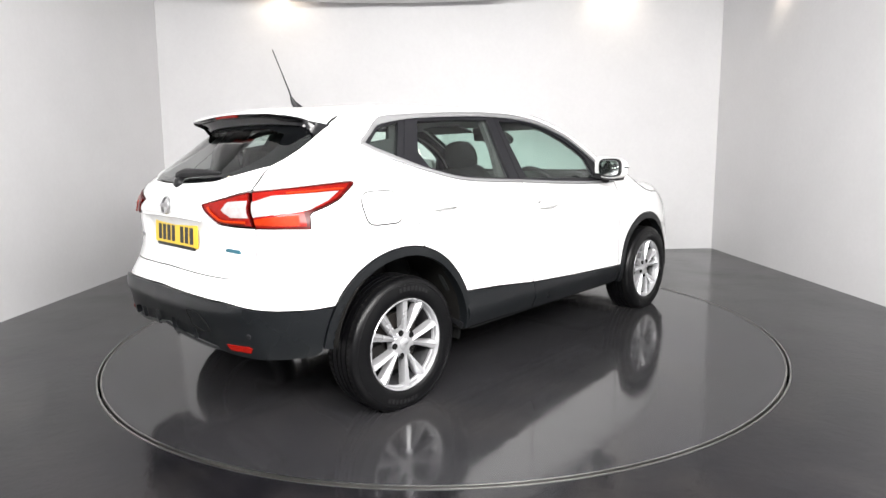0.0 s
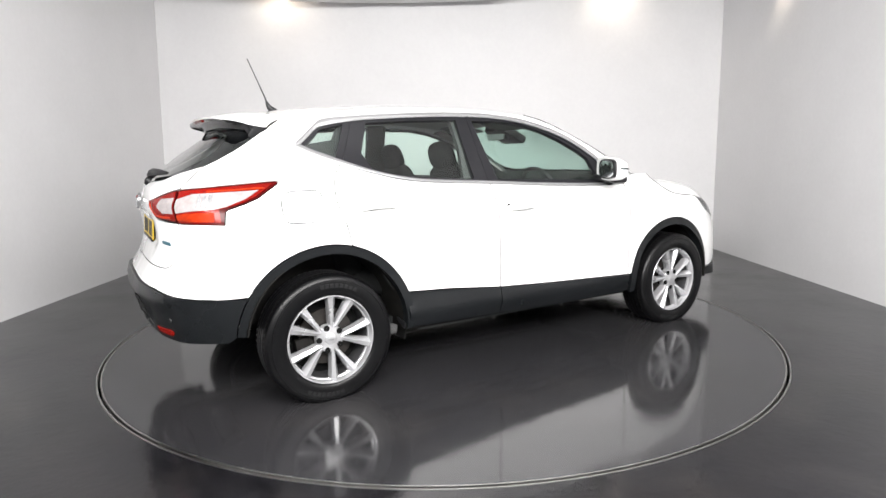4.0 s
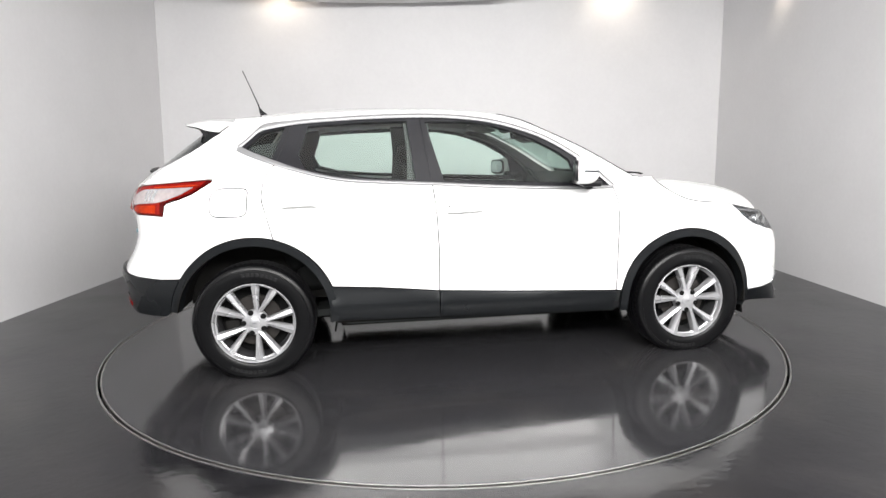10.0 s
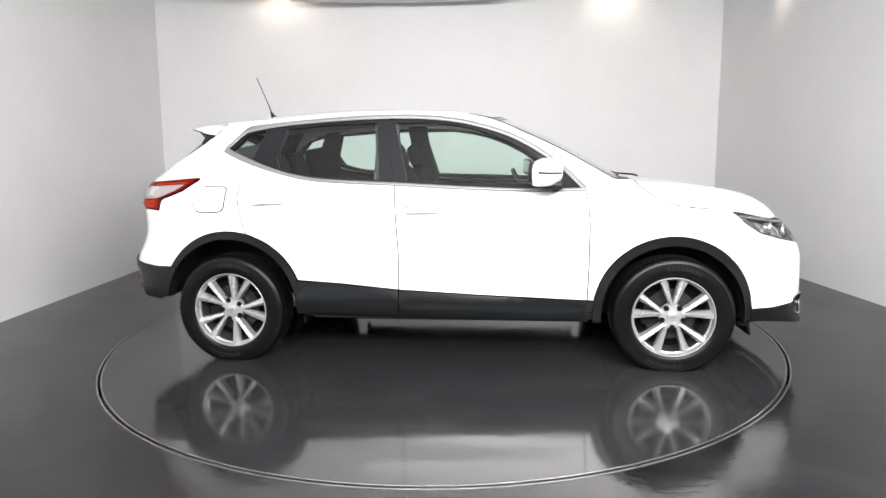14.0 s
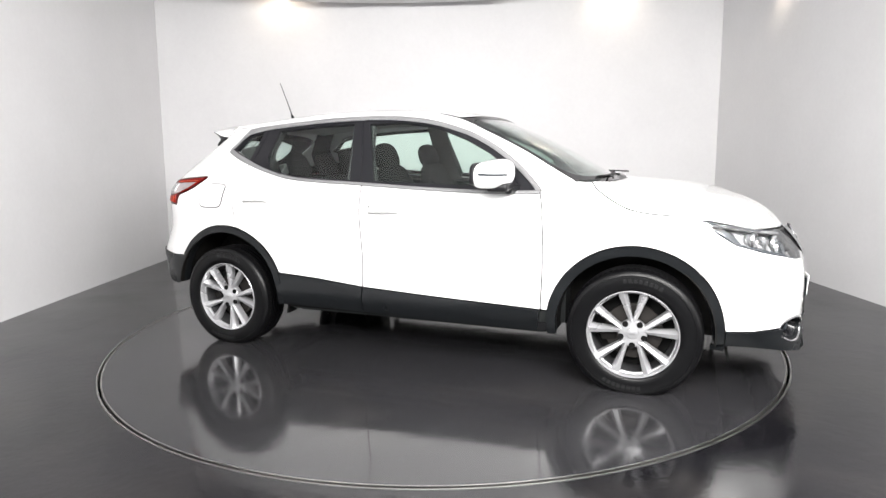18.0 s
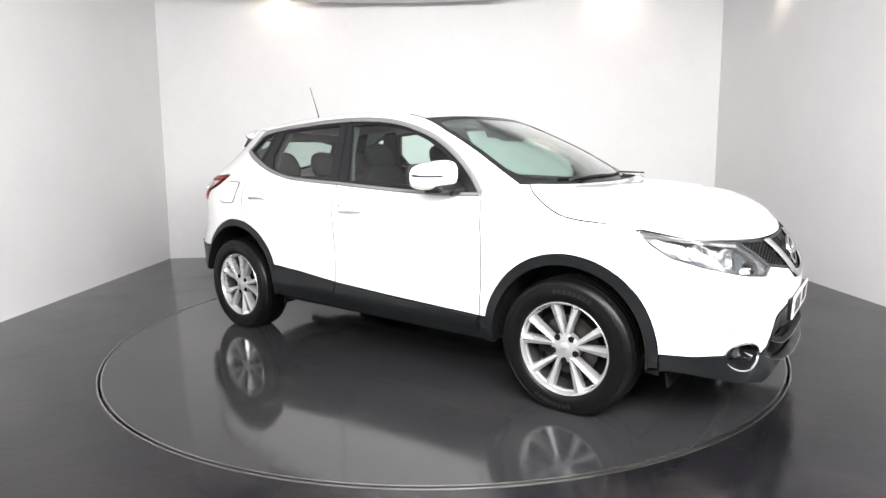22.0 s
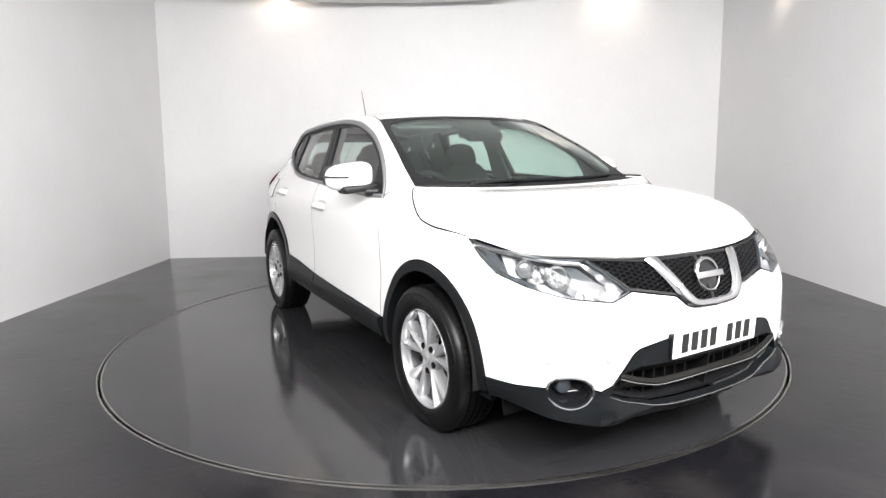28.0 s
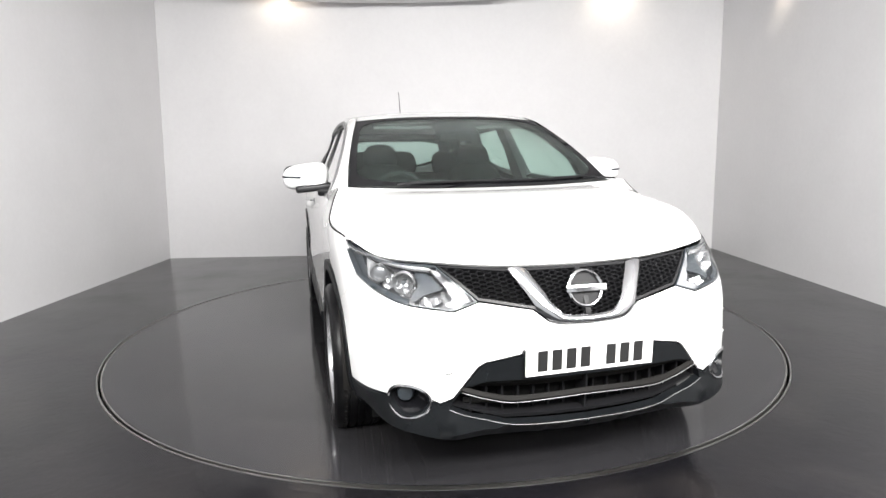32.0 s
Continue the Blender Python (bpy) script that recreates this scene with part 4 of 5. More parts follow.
v_bm = chrome_v()
bmesh.ops.recalc_face_normals(v_bm, faces=v_bm.faces)
part("grille_v", both(v_bm), M_CHROME, grille, "chrome V-shaped grille bar")
badge_at = Matrix.Translation((2.137, 0, 0.745)) @ Matrix.Rotation(radians(-17), 4, "Y") @ facing((1, 0, 0))
part("badge_ring", moved(lathe([(0.061, -0.012), (0.066, -0.014), (0.072, -0.011), (0.074, -0.002), (0.058, -0.002)], 48, closed=True), badge_at), M_CHROME, grille, "plain chrome ring badge")
part("badge_bar", moved(box_bm(-0.083, 0.083, -0.022, -0.004, -0.0130, 0.0130, 0.003), badge_at), M_CHROME, grille, "plain chrome bar of the badge")
part("badge_plate", moved(lathe([(0.001, -0.003), (0.06, -0.003), (0.06, 0.02)], 32), badge_at), M_BLACK, grille)


def number_plate(name, m, back, label, wide=1.0):
    """A plate with plain bars for its characters."""
    plate = part(name, moved(box_bm(-0.26 * wide, 0.26 * wide, -0.003, 0.003, -0.0555, 0.0555, 0.002, 1), m), back, car, label)
    xs = [-0.195, -0.138, -0.081, -0.024, 0.081, 0.138, 0.195]
    for x in xs:
        part("plate_bar", moved(box_bm(x * wide - 0.0195, x * wide + 0.0195, -0.0042, -0.0028, -0.0395, 0.0395), m), M_INK, plate)
    return plate


number_plate("front_plate", Matrix.Translation((2.198, 0, 0.503)) @ Matrix.Rotation(radians(3), 4, "Y") @ facing((1, 0, 0)), M_PLATE, "white number plate with plain black bars")
part("plate_holder", box_bm(2.160, 2.193, -0.265, 0.265, 0.445, 0.545, 0.004), M_CLAD, front_bumper, "dark plate holder")


# headlamps
def lamp_part(name, make, material, label=""):
    return pair(name, make, material, headlight, label)


headlight = pair("headlight", lambda: panel(LAMP, off=-0.075, depth=0.0, gap=0.002), M_BOWL, None, "clear headlight with projector lens and chrome reflectors")
lamp_part("lamp_rim", lambda: panel(LAMP, [shrunk(LAMP, 0.006)], off=-0.002, depth=0.060, gap=0.002, cell=0.03), M_LAMPDARK)
lamp_part("lamp_fin", lambda: panel([(1.005, 0.900), (0.950, 0.880), (0.905, 0.868), (0.888, 0.825), (0.890, 0.790), (0.925, 0.794), (0.980, 0.852)], off=-0.028, depth=0.02, gap=0, cell=0.03), M_LAMPDARK, "dark outer corner of the lamp")
for ob in lamp_part("lamp_cover", lambda: panel(LAMP, off=0.001, depth=0.004, gap=0.002), G_LAMP, "clear lamp cover"):
    ob.visible_shadow = False
lamp_part("running_light", lambda: ribbon([(0.985, 0.889), (0.887, 0.876), (0.786, 0.864), (0.685, 0.850), (0.618, 0.840), (0.561, 0.834)], 0.009, -0.016, 0.006), M_LAMPGREY, "pale running light strip")
lamp_part("running_light", lambda: panel([(0.561, 0.838), (0.530, 0.828), (0.484, 0.784), (0.430, 0.731), (0.500, 0.700), (0.555, 0.704), (0.497, 0.738), (0.520, 0.782)], off=-0.018, depth=0.02, gap=0, cell=0.02, bulge=lambda U, Z: 0.003 * np.sin(Z * 160)), M_LAMPMID, "pale running light blade")
lamp_part("corner_facet", lambda: panel([(0.985, 0.886), (0.928, 0.873), (0.926, 0.865), (0.977, 0.876)], off=-0.022, depth=0.02, gap=0), M_CLEARLENS)
lamp_part("lamp_facet", lambda: panel([(0.876, 0.867), (0.828, 0.853), (0.845, 0.770), (0.895, 0.786)], off=-0.034, depth=0.02, gap=0, bulge=lambda U, Z: 0.10 * (U - 0.86)), M_LAMPGREY)
PROJ_REF = [(0.835, 0.855), (0.735, 0.848), (0.742, 0.775), (0.80, 0.764), (0.838, 0.782)]
MID_REF = [(0.728, 0.846), (0.632, 0.836), (0.618, 0.790), (0.655, 0.752), (0.715, 0.752), (0.740, 0.775)]
LOW_REF = [(0.606, 0.750), (0.525, 0.744), (0.575, 0.716), (0.629, 0.722)]
lamp_part("lamp_reflector", lambda: panel(PROJ_REF, off=-0.055, depth=0.02, gap=0, cell=0.015, bulge=lambda U, Z: 0.012 * np.sin(U * 120 + 1) * np.cos(Z * 70)), M_LAMPGREY, "chrome reflector")
lamp_part("lamp_reflector", lambda: panel(MID_REF, off=-0.048, depth=0.02, gap=0, cell=0.012, bulge=lambda U, Z: 0.010 * np.sin(U * 150 + Z * 90) * np.cos(Z * 130)), M_LAMPMID, "chrome reflector")
lamp_part("lamp_reflector", lambda: panel(LOW_REF, off=-0.036, depth=0.02, gap=0, cell=0.012, bulge=lambda U, Z: 0.006 * np.sin(U * 160)), M_LAMPMID, "chrome reflector")
lamp_part("lamp_fin", lambda: panel([(0.618, 0.838), (0.575, 0.833), (0.528, 0.776), (0.595, 0.757), (0.640, 0.732), (0.655, 0.742), (0.612, 0.789)], off=-0.030, depth=0.02, gap=0, cell=0.03), M_LAMPDARK, "dark blue-grey inner panel")
lamp_part("lamp_fin", lambda: ribbon([(0.90, 0.776), (0.83, 0.758), (0.74, 0.738), (0.66, 0.722)], 0.022, -0.022, 0.006), M_LAMPDARK)
LAMP_WAY = (0.93, -0.36, 0)
for u, z, r in ((0.800, 0.817, 0.030), (0.672, 0.796, 0.036)):
    q = on_skin(u, z, -0.03)
    lamp_part("bezel_ring", lambda: moved(lathe([(r * 1.02, -0.006), (r * 1.10, -0.011), (r * 1.24, -0.004), (r * 1.26, 0.004), (r * 1.02, 0.008)], 28, closed=True), Matrix.Translation(q) @ facing(LAMP_WAY)), M_LAMPGREY)
q = on_skin(0.800, 0.817, -0.03)
lamp_part("projector", lambda: moved(lathe([(0.001, -0.010), (0.012, -0.0085), (0.023, -0.004), (0.030, 0.003), (0.030, 0.03)], 28), Matrix.Translation(q) @ facing(LAMP_WAY)), M_BOWL, "grey glass projector lens")


def reflector_bowl():
    """An open bowl with steps and upright flutes."""
    bm, rings = bmesh.new(), []
    for r, y in ((0.036, 0.0), (0.030, 0.012), (0.029, 0.009), (0.022, 0.020), (0.021, 0.017), (0.012, 0.024), (0.002, 0.026)):
        rings.append([bm.verts.new((r * (1 + 0.05 * (k % 2)) * math.cos(a), y, r * (1 + 0.05 * (k % 2)) * math.sin(a))) for k, a in enumerate(np.linspace(0, 2 * math.pi, 24, endpoint=False))])
    for A, B in zip(rings, rings[1:]):
        for k in range(24):
            bm.faces.new((A[k], B[k], B[(k + 1) % 24], A[(k + 1) % 24]))
    return moved(bm, Matrix.Translation(on_skin(0.672, 0.796, -0.03)) @ facing(LAMP_WAY))


lamp_part("reflector_bowl", reflector_bowl, M_LAMPGREY, "fluted bright reflector bowl")
lamp_part("bulb", lambda: moved(lathe([(0.001, -0.004), (0.006, -0.002), (0.008, 0.004), (0.008, 0.022)], 14), Matrix.Translation(on_skin(0.672, 0.796, -0.03)) @ facing(LAMP_WAY)), M_LAMPDARK, "small capped bulb")

# ---- the car's tail ----
UC = U1
GATE_SIDE = [tuple(q) for q in rail([(4.937, 0.949), (4.947, 0.87), (4.967, 0.795), (4.992, 0.752), (5.035, 0.731), (5.10, 0.7275), (5.20, 0.7284)], 18)]
BLACK_TOP = [(UC, 0.652), (5.48, 0.648), (5.25, 0.643), (5.05, 0.634), (4.90, 0.612), (4.78, 0.598), (4.64, 0.588)]
rear_bumper = part("rear_bumper", both(panel(BLACK_TOP + xz(*arc(*RA, RO, 148.5, 146.5, 2)) + [(4.686, 0.940), (4.80, 0.946), *GATE_SIDE, (5.415, 0.732), (UC, 0.736)], gap=0.0022)), M_WHITE, car)
LOW_R = [(UC, 0.516), (5.40, 0.496), (5.21, 0.477), (5.145, 0.455), (5.125, 0.408), (4.99, 0.390), (4.90, 0.382), (4.74, 0.374), (4.66, 0.374)]
part("rear_lower_bumper", both(panel(BLACK_TOP + xz(*arc(*RA, RO, 149, 174, 8)) + LOW_R[::-1], off=0.004, depth=0.04, bulge=lambda U, Z: 0.012 * step((Z - 0.535) / 0.035) * step((U - 4.72) / 0.3) - 0.006 * step((0.53 - Z) / 0.05) * step((U - 5.05) / 0.10), cell=0.03)), M_CLAD, rear_bumper, "dark grey textured lower bumper")
part("tow_cover", panel([(5.275, 0.585), (5.19, 0.580), (5.17, 0.545), (5.14, 0.500), (5.19, 0.490), (5.275, 0.512)], [shrunk([(5.275, 0.585), (5.19, 0.580), (5.17, 0.545), (5.14, 0.500), (5.19, 0.490), (5.275, 0.512)], 0.002)], off=0.012, depth=0.004, gap=0, cell=0.02, bulge=lambda U, Z: 0.012 * step((Z - 0.535) / 0.035)), M_PIT, rear_bumper, "square seam of the towing eye cover")
part("valance_lip", both(tube([on_skin(u, z, -0.014) for u, z in rail([(UC, 0.452), (5.40, 0.424), (5.25, 0.411), (5.13, 0.402)], 16)], 0.0075, 8)), M_CLAD, rear_bumper, "rounded lower lip of the valance")
for u0 in (5.30, 5.50):
    pair("valance_rib", lambda: ribbon([(u0, 0.50), (u0 + 0.01, 0.46), (u0 + 0.005, 0.43)], 0.014, -0.020, 0.008), M_CLAD, (rear_bumper, rear_bumper))
part("rear_diffuser", both(panel([(UC, 0.53), (5.40, 0.51), (5.20, 0.49), (5.12, 0.465), (5.10, 0.402), (5.16, 0.402), (5.40, 0.422), (UC, 0.452)], off=-0.026, depth=0.05)), M_CLAD, rear_bumper, "dark lower valance")
pair("rear_reflector", lambda: panel([(5.055, 0.448), (4.94, 0.444), (4.925, 0.436), (4.935, 0.417), (5.035, 0.425)], off=0.010, depth=0.01, gap=0, cell=0.03), M_RED, (rear_bumper, rear_bumper), "red bumper reflector")
q, n = on_skin(4.93, 0.492, 0.008), skin_normal(4.93, 0.492)
pair("parking_sensor", lambda: moved(lathe([(0.002, -0.003), (0.010, -0.002), (0.0115, 0.002)], 20), Matrix.Translation(q) @ facing(n)), M_BLACK, (rear_bumper, rear_bumper))

GLASS_LOW = [(UC, 1.136), (5.40, 1.140), (5.225, 1.149), (5.10, 1.176), (5.0, 1.198), (4.925, 1.216)]
TL_IN = [(5.255, 1.046), (5.11, 1.074), (4.945, 1.105), (4.945, 0.955), (5.05, 0.958), (5.15, 0.965), (5.205, 1.0)]
TL_OUT = [(4.93, 1.106), (4.62, 1.129), (4.459, 1.1375), (4.440, 1.132), (4.438, 1.122), (4.474, 1.093), (4.51, 1.06), (4.57, 1.035), (4.655, 1.012), (4.672, 1.0), (4.690, 0.938), (4.80, 0.943), (4.935, 0.948)]
tailgate = part("tailgate", both(panel(GLASS_LOW + [(4.94, 1.16), (4.938, 1.112), (5.11, 1.076), (5.262, 1.048), (5.21, 0.998), (5.155, 0.961), (5.05, 0.953), *[(a + 0.0004, b + 0.0004) for a, b in GATE_SIDE], (5.415, 0.7324), (UC, 0.7364)], bulge=lambda U, Z: 0.010 * np.exp(-((Z - 1.0) / 0.02) ** 2) * (U > 5.2) - 0.026 * np.exp(-((Z - 0.89) / 0.075) ** 4) * np.clip((U - 5.22) / 0.05, 0, 1), gap=0.0022)), M_WHITE, car)
part("tailgate_crease", both(ribbon([(UC, 0.982), (5.45, 0.981), (5.27, 0.975)], 0.010, 0.006, 0.003)), M_WHITE, tailgate, "thin white ridge over the number plate")
RG = [(UC, 1.43), (5.2, 1.43), (4.95, 1.415), (4.80, 1.385), (4.815, 1.34), (4.842, 1.292), (4.884, 1.247), (4.93, 1.217), (5.0, 1.200), (5.10, 1.178), (5.225, 1.152), (5.40, 1.143), (UC, 1.139)]
RG_IN = [(UC - 0.002, 1.40), (5.2, 1.40), (5.02, 1.37), (4.99, 1.31), (5.02, 1.255), (5.12, 1.205), (5.25, 1.175), (5.4, 1.168), (UC - 0.002, 1.166)]
rear_screen = part("rear_screen", both(panel(RG, off=-0.006, depth=0.005)), G_REAR, tailgate, "dark-tinted glass rear screen")
rear_screen.visible_shadow = False
part("rear_screen_border", both(panel(RG, [RG_IN], off=-0.009, depth=0.003)), M_GLOSSBLACK, tailgate, "black printed border of the rear screen")


def spoiler():
    s0, s1 = tuple(on_skin(4.742, 1.468)), tuple(on_skin(4.794, 1.388))
    root = [s0, (-1.455, -0.3, 1.502), (-1.475, 0, 1.513), (-1.455, 0.3, 1.502), flipped([s0])[0]]
    tip = [s1, (-1.60, -0.530, 1.428), (-1.712, -0.46, 1.459), (-1.742, -0.25, 1.474), (-1.752, 0, 1.480), (-1.742, 0.25, 1.474), (-1.712, 0.46, 1.459), (-1.60, 0.530, 1.428), flipped([s1])[0]]
    a, b = rail(root, 40), rail(tip, 40)
    t = np.linspace(0, 1, 8)[None, :, None]
    P = a[:, None] * (1 - t) + b[:, None] * t + np.array([0, 0, 0.012]) * np.sin(t * math.pi)
    return sheet(P, 0.010, False), b


sp, tip_line = spoiler()
bmesh.ops.recalc_face_normals(sp, faces=sp.faces)
spoiler_part = part("roof_spoiler", sp, M_WHITE, car, "white roof spoiler with a black underside")
glass_top = rail([tuple(skin(4.80, 1.385)), tuple(skin(4.95, 1.40)), tuple(skin(5.2, 1.415)), tuple(skin(UC, 1.42)), *flipped([tuple(skin(5.2, 1.415)), tuple(skin(4.95, 1.40)), tuple(skin(4.80, 1.385))])], 40)
k = np.linspace(0, 1, 8)[None, :, None]
under_P = (tip_line + np.array([0.004, 0, -0.012]))[:, None] * (1 - k) + (glass_top + np.array([-0.004, 0, 0.0]))[:, None] * k + np.array([0.02, 0, 0.018]) * np.sin(k * math.pi)
un = sheet(under_P, 0.006, False)
bmesh.ops.recalc_face_normals(un, faces=un.faces)
part("spoiler_underside", un, M_GLOSSBLACK, spoiler_part, "gloss black underside")
lt = tip_line[17:24]
part("brake_lamp", tube(lt + np.array([0.014, 0, -0.014]), 0.011, 8), M_RED, spoiler_part, "red high brake lamp")
pair("spoiler_fin", lambda: sheet(np.array([[(-1.49, -0.545, 1.400), (-1.55, -0.538, 1.412), (-1.62, -0.512, 1.430)], [tuple(skin(4.812, 1.345)), tuple(skin(4.838, 1.362)), tuple(skin(4.87, 1.384))]]), 0.012), M_GLOSSBLACK, (spoiler_part, spoiler_part), "black side fin")

# tail lamps: a deep red body, brighter red inside it, clear bands and an orange lower lens
def lens_bulge(U, Z):
    return 0.005 * np.exp(-((Z - 1.05) / 0.06) ** 2)


def lens(outline, off):
    return panel(outline, off=off, depth=0.008, gap=0, cell=0.022, bulge=lens_bulge)


tail_lamp = pair("tail_lamp", lambda: panel(TL_OUT, off=0.002, depth=0.05, gap=0.002, cell=0.03, bulge=lens_bulge), M_DEEPRED, None, "red and clear wraparound tail lamp")
gate_lamp = pair("gate_lamp", lambda: panel(TL_IN, off=0.002, depth=0.05, gap=0.002, cell=0.03, bulge=lens_bulge), M_DEEPRED, None, "red and clear inner tail lamp")
pair("red_lens", lambda: lens([(4.928, 1.097), (4.62, 1.118), (4.470, 1.126), (4.487, 1.102), (4.53, 1.064), (4.60, 1.034), (4.70, 1.012), (4.702, 0.952), (4.80, 0.953), (4.930, 0.957)], 0.005), M_RED, tail_lamp, "bright red lens")
pair("clear_band", lambda: lens([(4.929, 1.057), (4.84, 1.082), (4.694, 1.086), (4.525, 1.092), (4.575, 1.052), (4.66, 1.022), (4.72, 1.012), (4.85, 1.006), (4.929, 0.997)], 0.0085), M_CLEARLENS, tail_lamp, "clear white lens band")
pair("indicator_lens", lambda: lens([(4.929, 0.988), (4.873, 0.996), (4.727, 0.999), (4.735, 0.957), (4.85, 0.960), (4.930, 0.966)], 0.0085), M_ORANGE, tail_lamp, "orange-red lower lens")
for u0, u1 in ((4.815, 4.799), (4.790, 4.774), (4.766, 4.744)):
    pair("lamp_bar", lambda: lens([(u0, 1.076), (u1, 1.076), (u1 - 0.012, 1.022), (u0 - 0.012, 1.020)], 0.0105), M_LAMPGREY, tail_lamp, "grey vertical rib behind the lens")
pair("red_lens", lambda: lens([(5.225, 1.042), (5.11, 1.064), (4.953, 1.095), (4.953, 0.962), (5.05, 0.966), (5.14, 0.973), (5.19, 1.006)], 0.005), M_RED, gate_lamp, "bright red lens")
pair("amber_edge", lambda: ribbon([(4.78, 1.092), (4.65, 1.096), (4.54, 1.101), (4.50, 1.101)], 0.006, 0.010, 0.002), M_ORANGE, tail_lamp, "orange glow line in the red lens")
pair("amber_edge", lambda: ribbon([(5.185, 1.032), (5.16, 1.012), (5.12, 0.985), (5.06, 0.977), (4.97, 0.975)], 0.008, 0.013, 0.003), M_ORANGE, gate_lamp)
pair("clear_band", lambda: lens([(5.060, 1.058), (4.955, 1.064), (4.955, 0.995), (5.045, 0.995), (5.095, 1.025)], 0.0085), M_CLEARLENS, gate_lamp, "clear white lens band")
number_plate("rear_plate", Matrix.Translation((-2.047, 0, 0.889)) @ Matrix.Rotation(radians(4), 4, "Y") @ facing((-1, 0, 0)), M_YELLOW, "yellow number plate with plain black bars", 0.95)
part("plate_frame", box_bm(-2.058, -2.030, -0.215, 0.215, 0.822, 0.838, 0.003), M_BLACK, tailgate, "black plate surround strip")
tb = Matrix.Translation((-2.084, 0, 1.033)) @ Matrix.Rotation(radians(12), 4, "Y") @ facing((-1, 0, 0))
part("badge_ring", moved(lathe([(0.036, -0.006), (0.040, -0.008), (0.044, -0.006), (0.044, 0.004), (0.035, 0.004)], 40, closed=True), tb), M_SATIN, tailgate, "plain chrome ring badge")
part("badge_bar", moved(box_bm(-0.05, 0.05, -0.011, 0.0, -0.010, 0.010, 0.002), tb), M_SATIN, tailgate, "plain chrome bar of the badge")
part("side_badge", panel([(5.125, 0.842), (5.035, 0.835), (5.04, 0.853), (5.11, 0.858), (5.13, 0.854)], off=0.004, depth=0.004, gap=0, cell=0.03), M_BLUE, tailgate, "small blue model badge")
part("model_name", mirrored(panel([(5.20, 0.845), (5.04, 0.84), (5.04, 0.86), (5.20, 0.865)], off=0.003, depth=0.003, gap=0, cell=0.04)), M_SATIN, tailgate, "plain chrome lettering bar")
wp = [on_skin(UC - 0.02, 1.155, 0.020), on_skin(5.50, 1.168, 0.026), on_skin(5.36, 1.172, 0.022), on_skin(5.20, 1.176, 0.012)]
part("rear_wiper", tube(rail(wp, 12), [0.022, 0.024, 0.023, 0.021, 0.02, 0.019, 0.018, 0.017, 0.016, 0.014, 0.012, 0.010, 0.006], 8), M_BLACK, tailgate, "black rear wiper arm")
part("wiper_boss", moved(lathe([(0.004, -0.028), (0.024, -0.022), (0.028, 0.0)], 20), Matrix.Translation(on_skin(UC - 0.05, 1.135, 0.0)) @ facing((-0.8, 0, 0.5))), M_BLACK, tailgate)

# ---- wing mirrors, aerial, wipers ----
def mirror_shell():
    bm = bmesh.new()
    bmesh.ops.create_icosphere(bm, subdivisions=4, radius=1)
    for v in bm.verts:
        x, y, z = v.co
        f = 4.0 if x < 0 else 2.3
        n = (abs(x) ** f + abs(y) ** 3.2 + abs(z) ** 3.0) ** (-1 / 3.0)
        x, y, z = x * n, y * n, z * n
        if x < 0:
            x = max(x, -0.55)
        v.co = (0.612 + x * (0.094 if x < 0 else 0.078) + 0.010 * y, -0.942 + y * 0.127, 1.144 + z * 0.076 * (1.06 - 0.16 * (1 - y) * 0.5) + 0.01 * y)
    return bm


def strip_line():
    """A line across the front of the mirror shell, found by stepping outwards from its inside."""
    shell = mirror_shell()
    tree = BVHTree.FromBMesh(shell)
    out = []
    for s in np.linspace(0, 1, 13):
        a = radians(100 - 95 * s)
        d = Vector((math.cos(a), -math.sin(a), -0.02 - 0.10 * s)).normalized()
        hit = tree.ray_cast(Vector((0.612, -0.945, 1.150)), d)[0]
        out.append(tuple(hit + d * 0.001))
    shell.free()
    return np.array(out)


TOE = Matrix.Translation((0.612, -0.92, 0)) @ Matrix.Rotation(radians(-14), 4, "Z") @ Matrix.Translation((-0.612, 0.92, 0))
wing_mirror = pair("wing_mirror", lambda: moved(mirror_shell(), TOE), M_WHITE, None, "white wing mirror on a black foot")


def mirror_slab(x0, x1, ry, rz):
    """A rounded upright plate across the back of the mirror."""
    bm, rings = bmesh.new(), []
    for x, k in ((x0, 0.94), (x0 + 0.003, 1.0), (x1, 1.0)):
        rings.append([bm.verts.new((x, ry * k * math.copysign(abs(math.cos(a)) ** 0.55, math.cos(a)), rz * k * math.copysign(abs(math.sin(a)) ** 0.6, math.sin(a)))) for a in np.linspace(0, 2 * math.pi, 40, endpoint=False)])
    for A, B in zip(rings, rings[1:]):
        for j in range(40):
            bm.faces.new((A[j], A[(j + 1) % 40], B[(j + 1) % 40], B[j]))
    bm.faces.new(rings[0])
    bm.faces.new(rings[-1])
    bmesh.ops.recalc_face_normals(bm, faces=bm.faces)
    return moved(bm, TOE @ Matrix.Translation((0, -0.932, 1.145)) @ Matrix.Rotation(radians(-4.5), 4, "Z"))


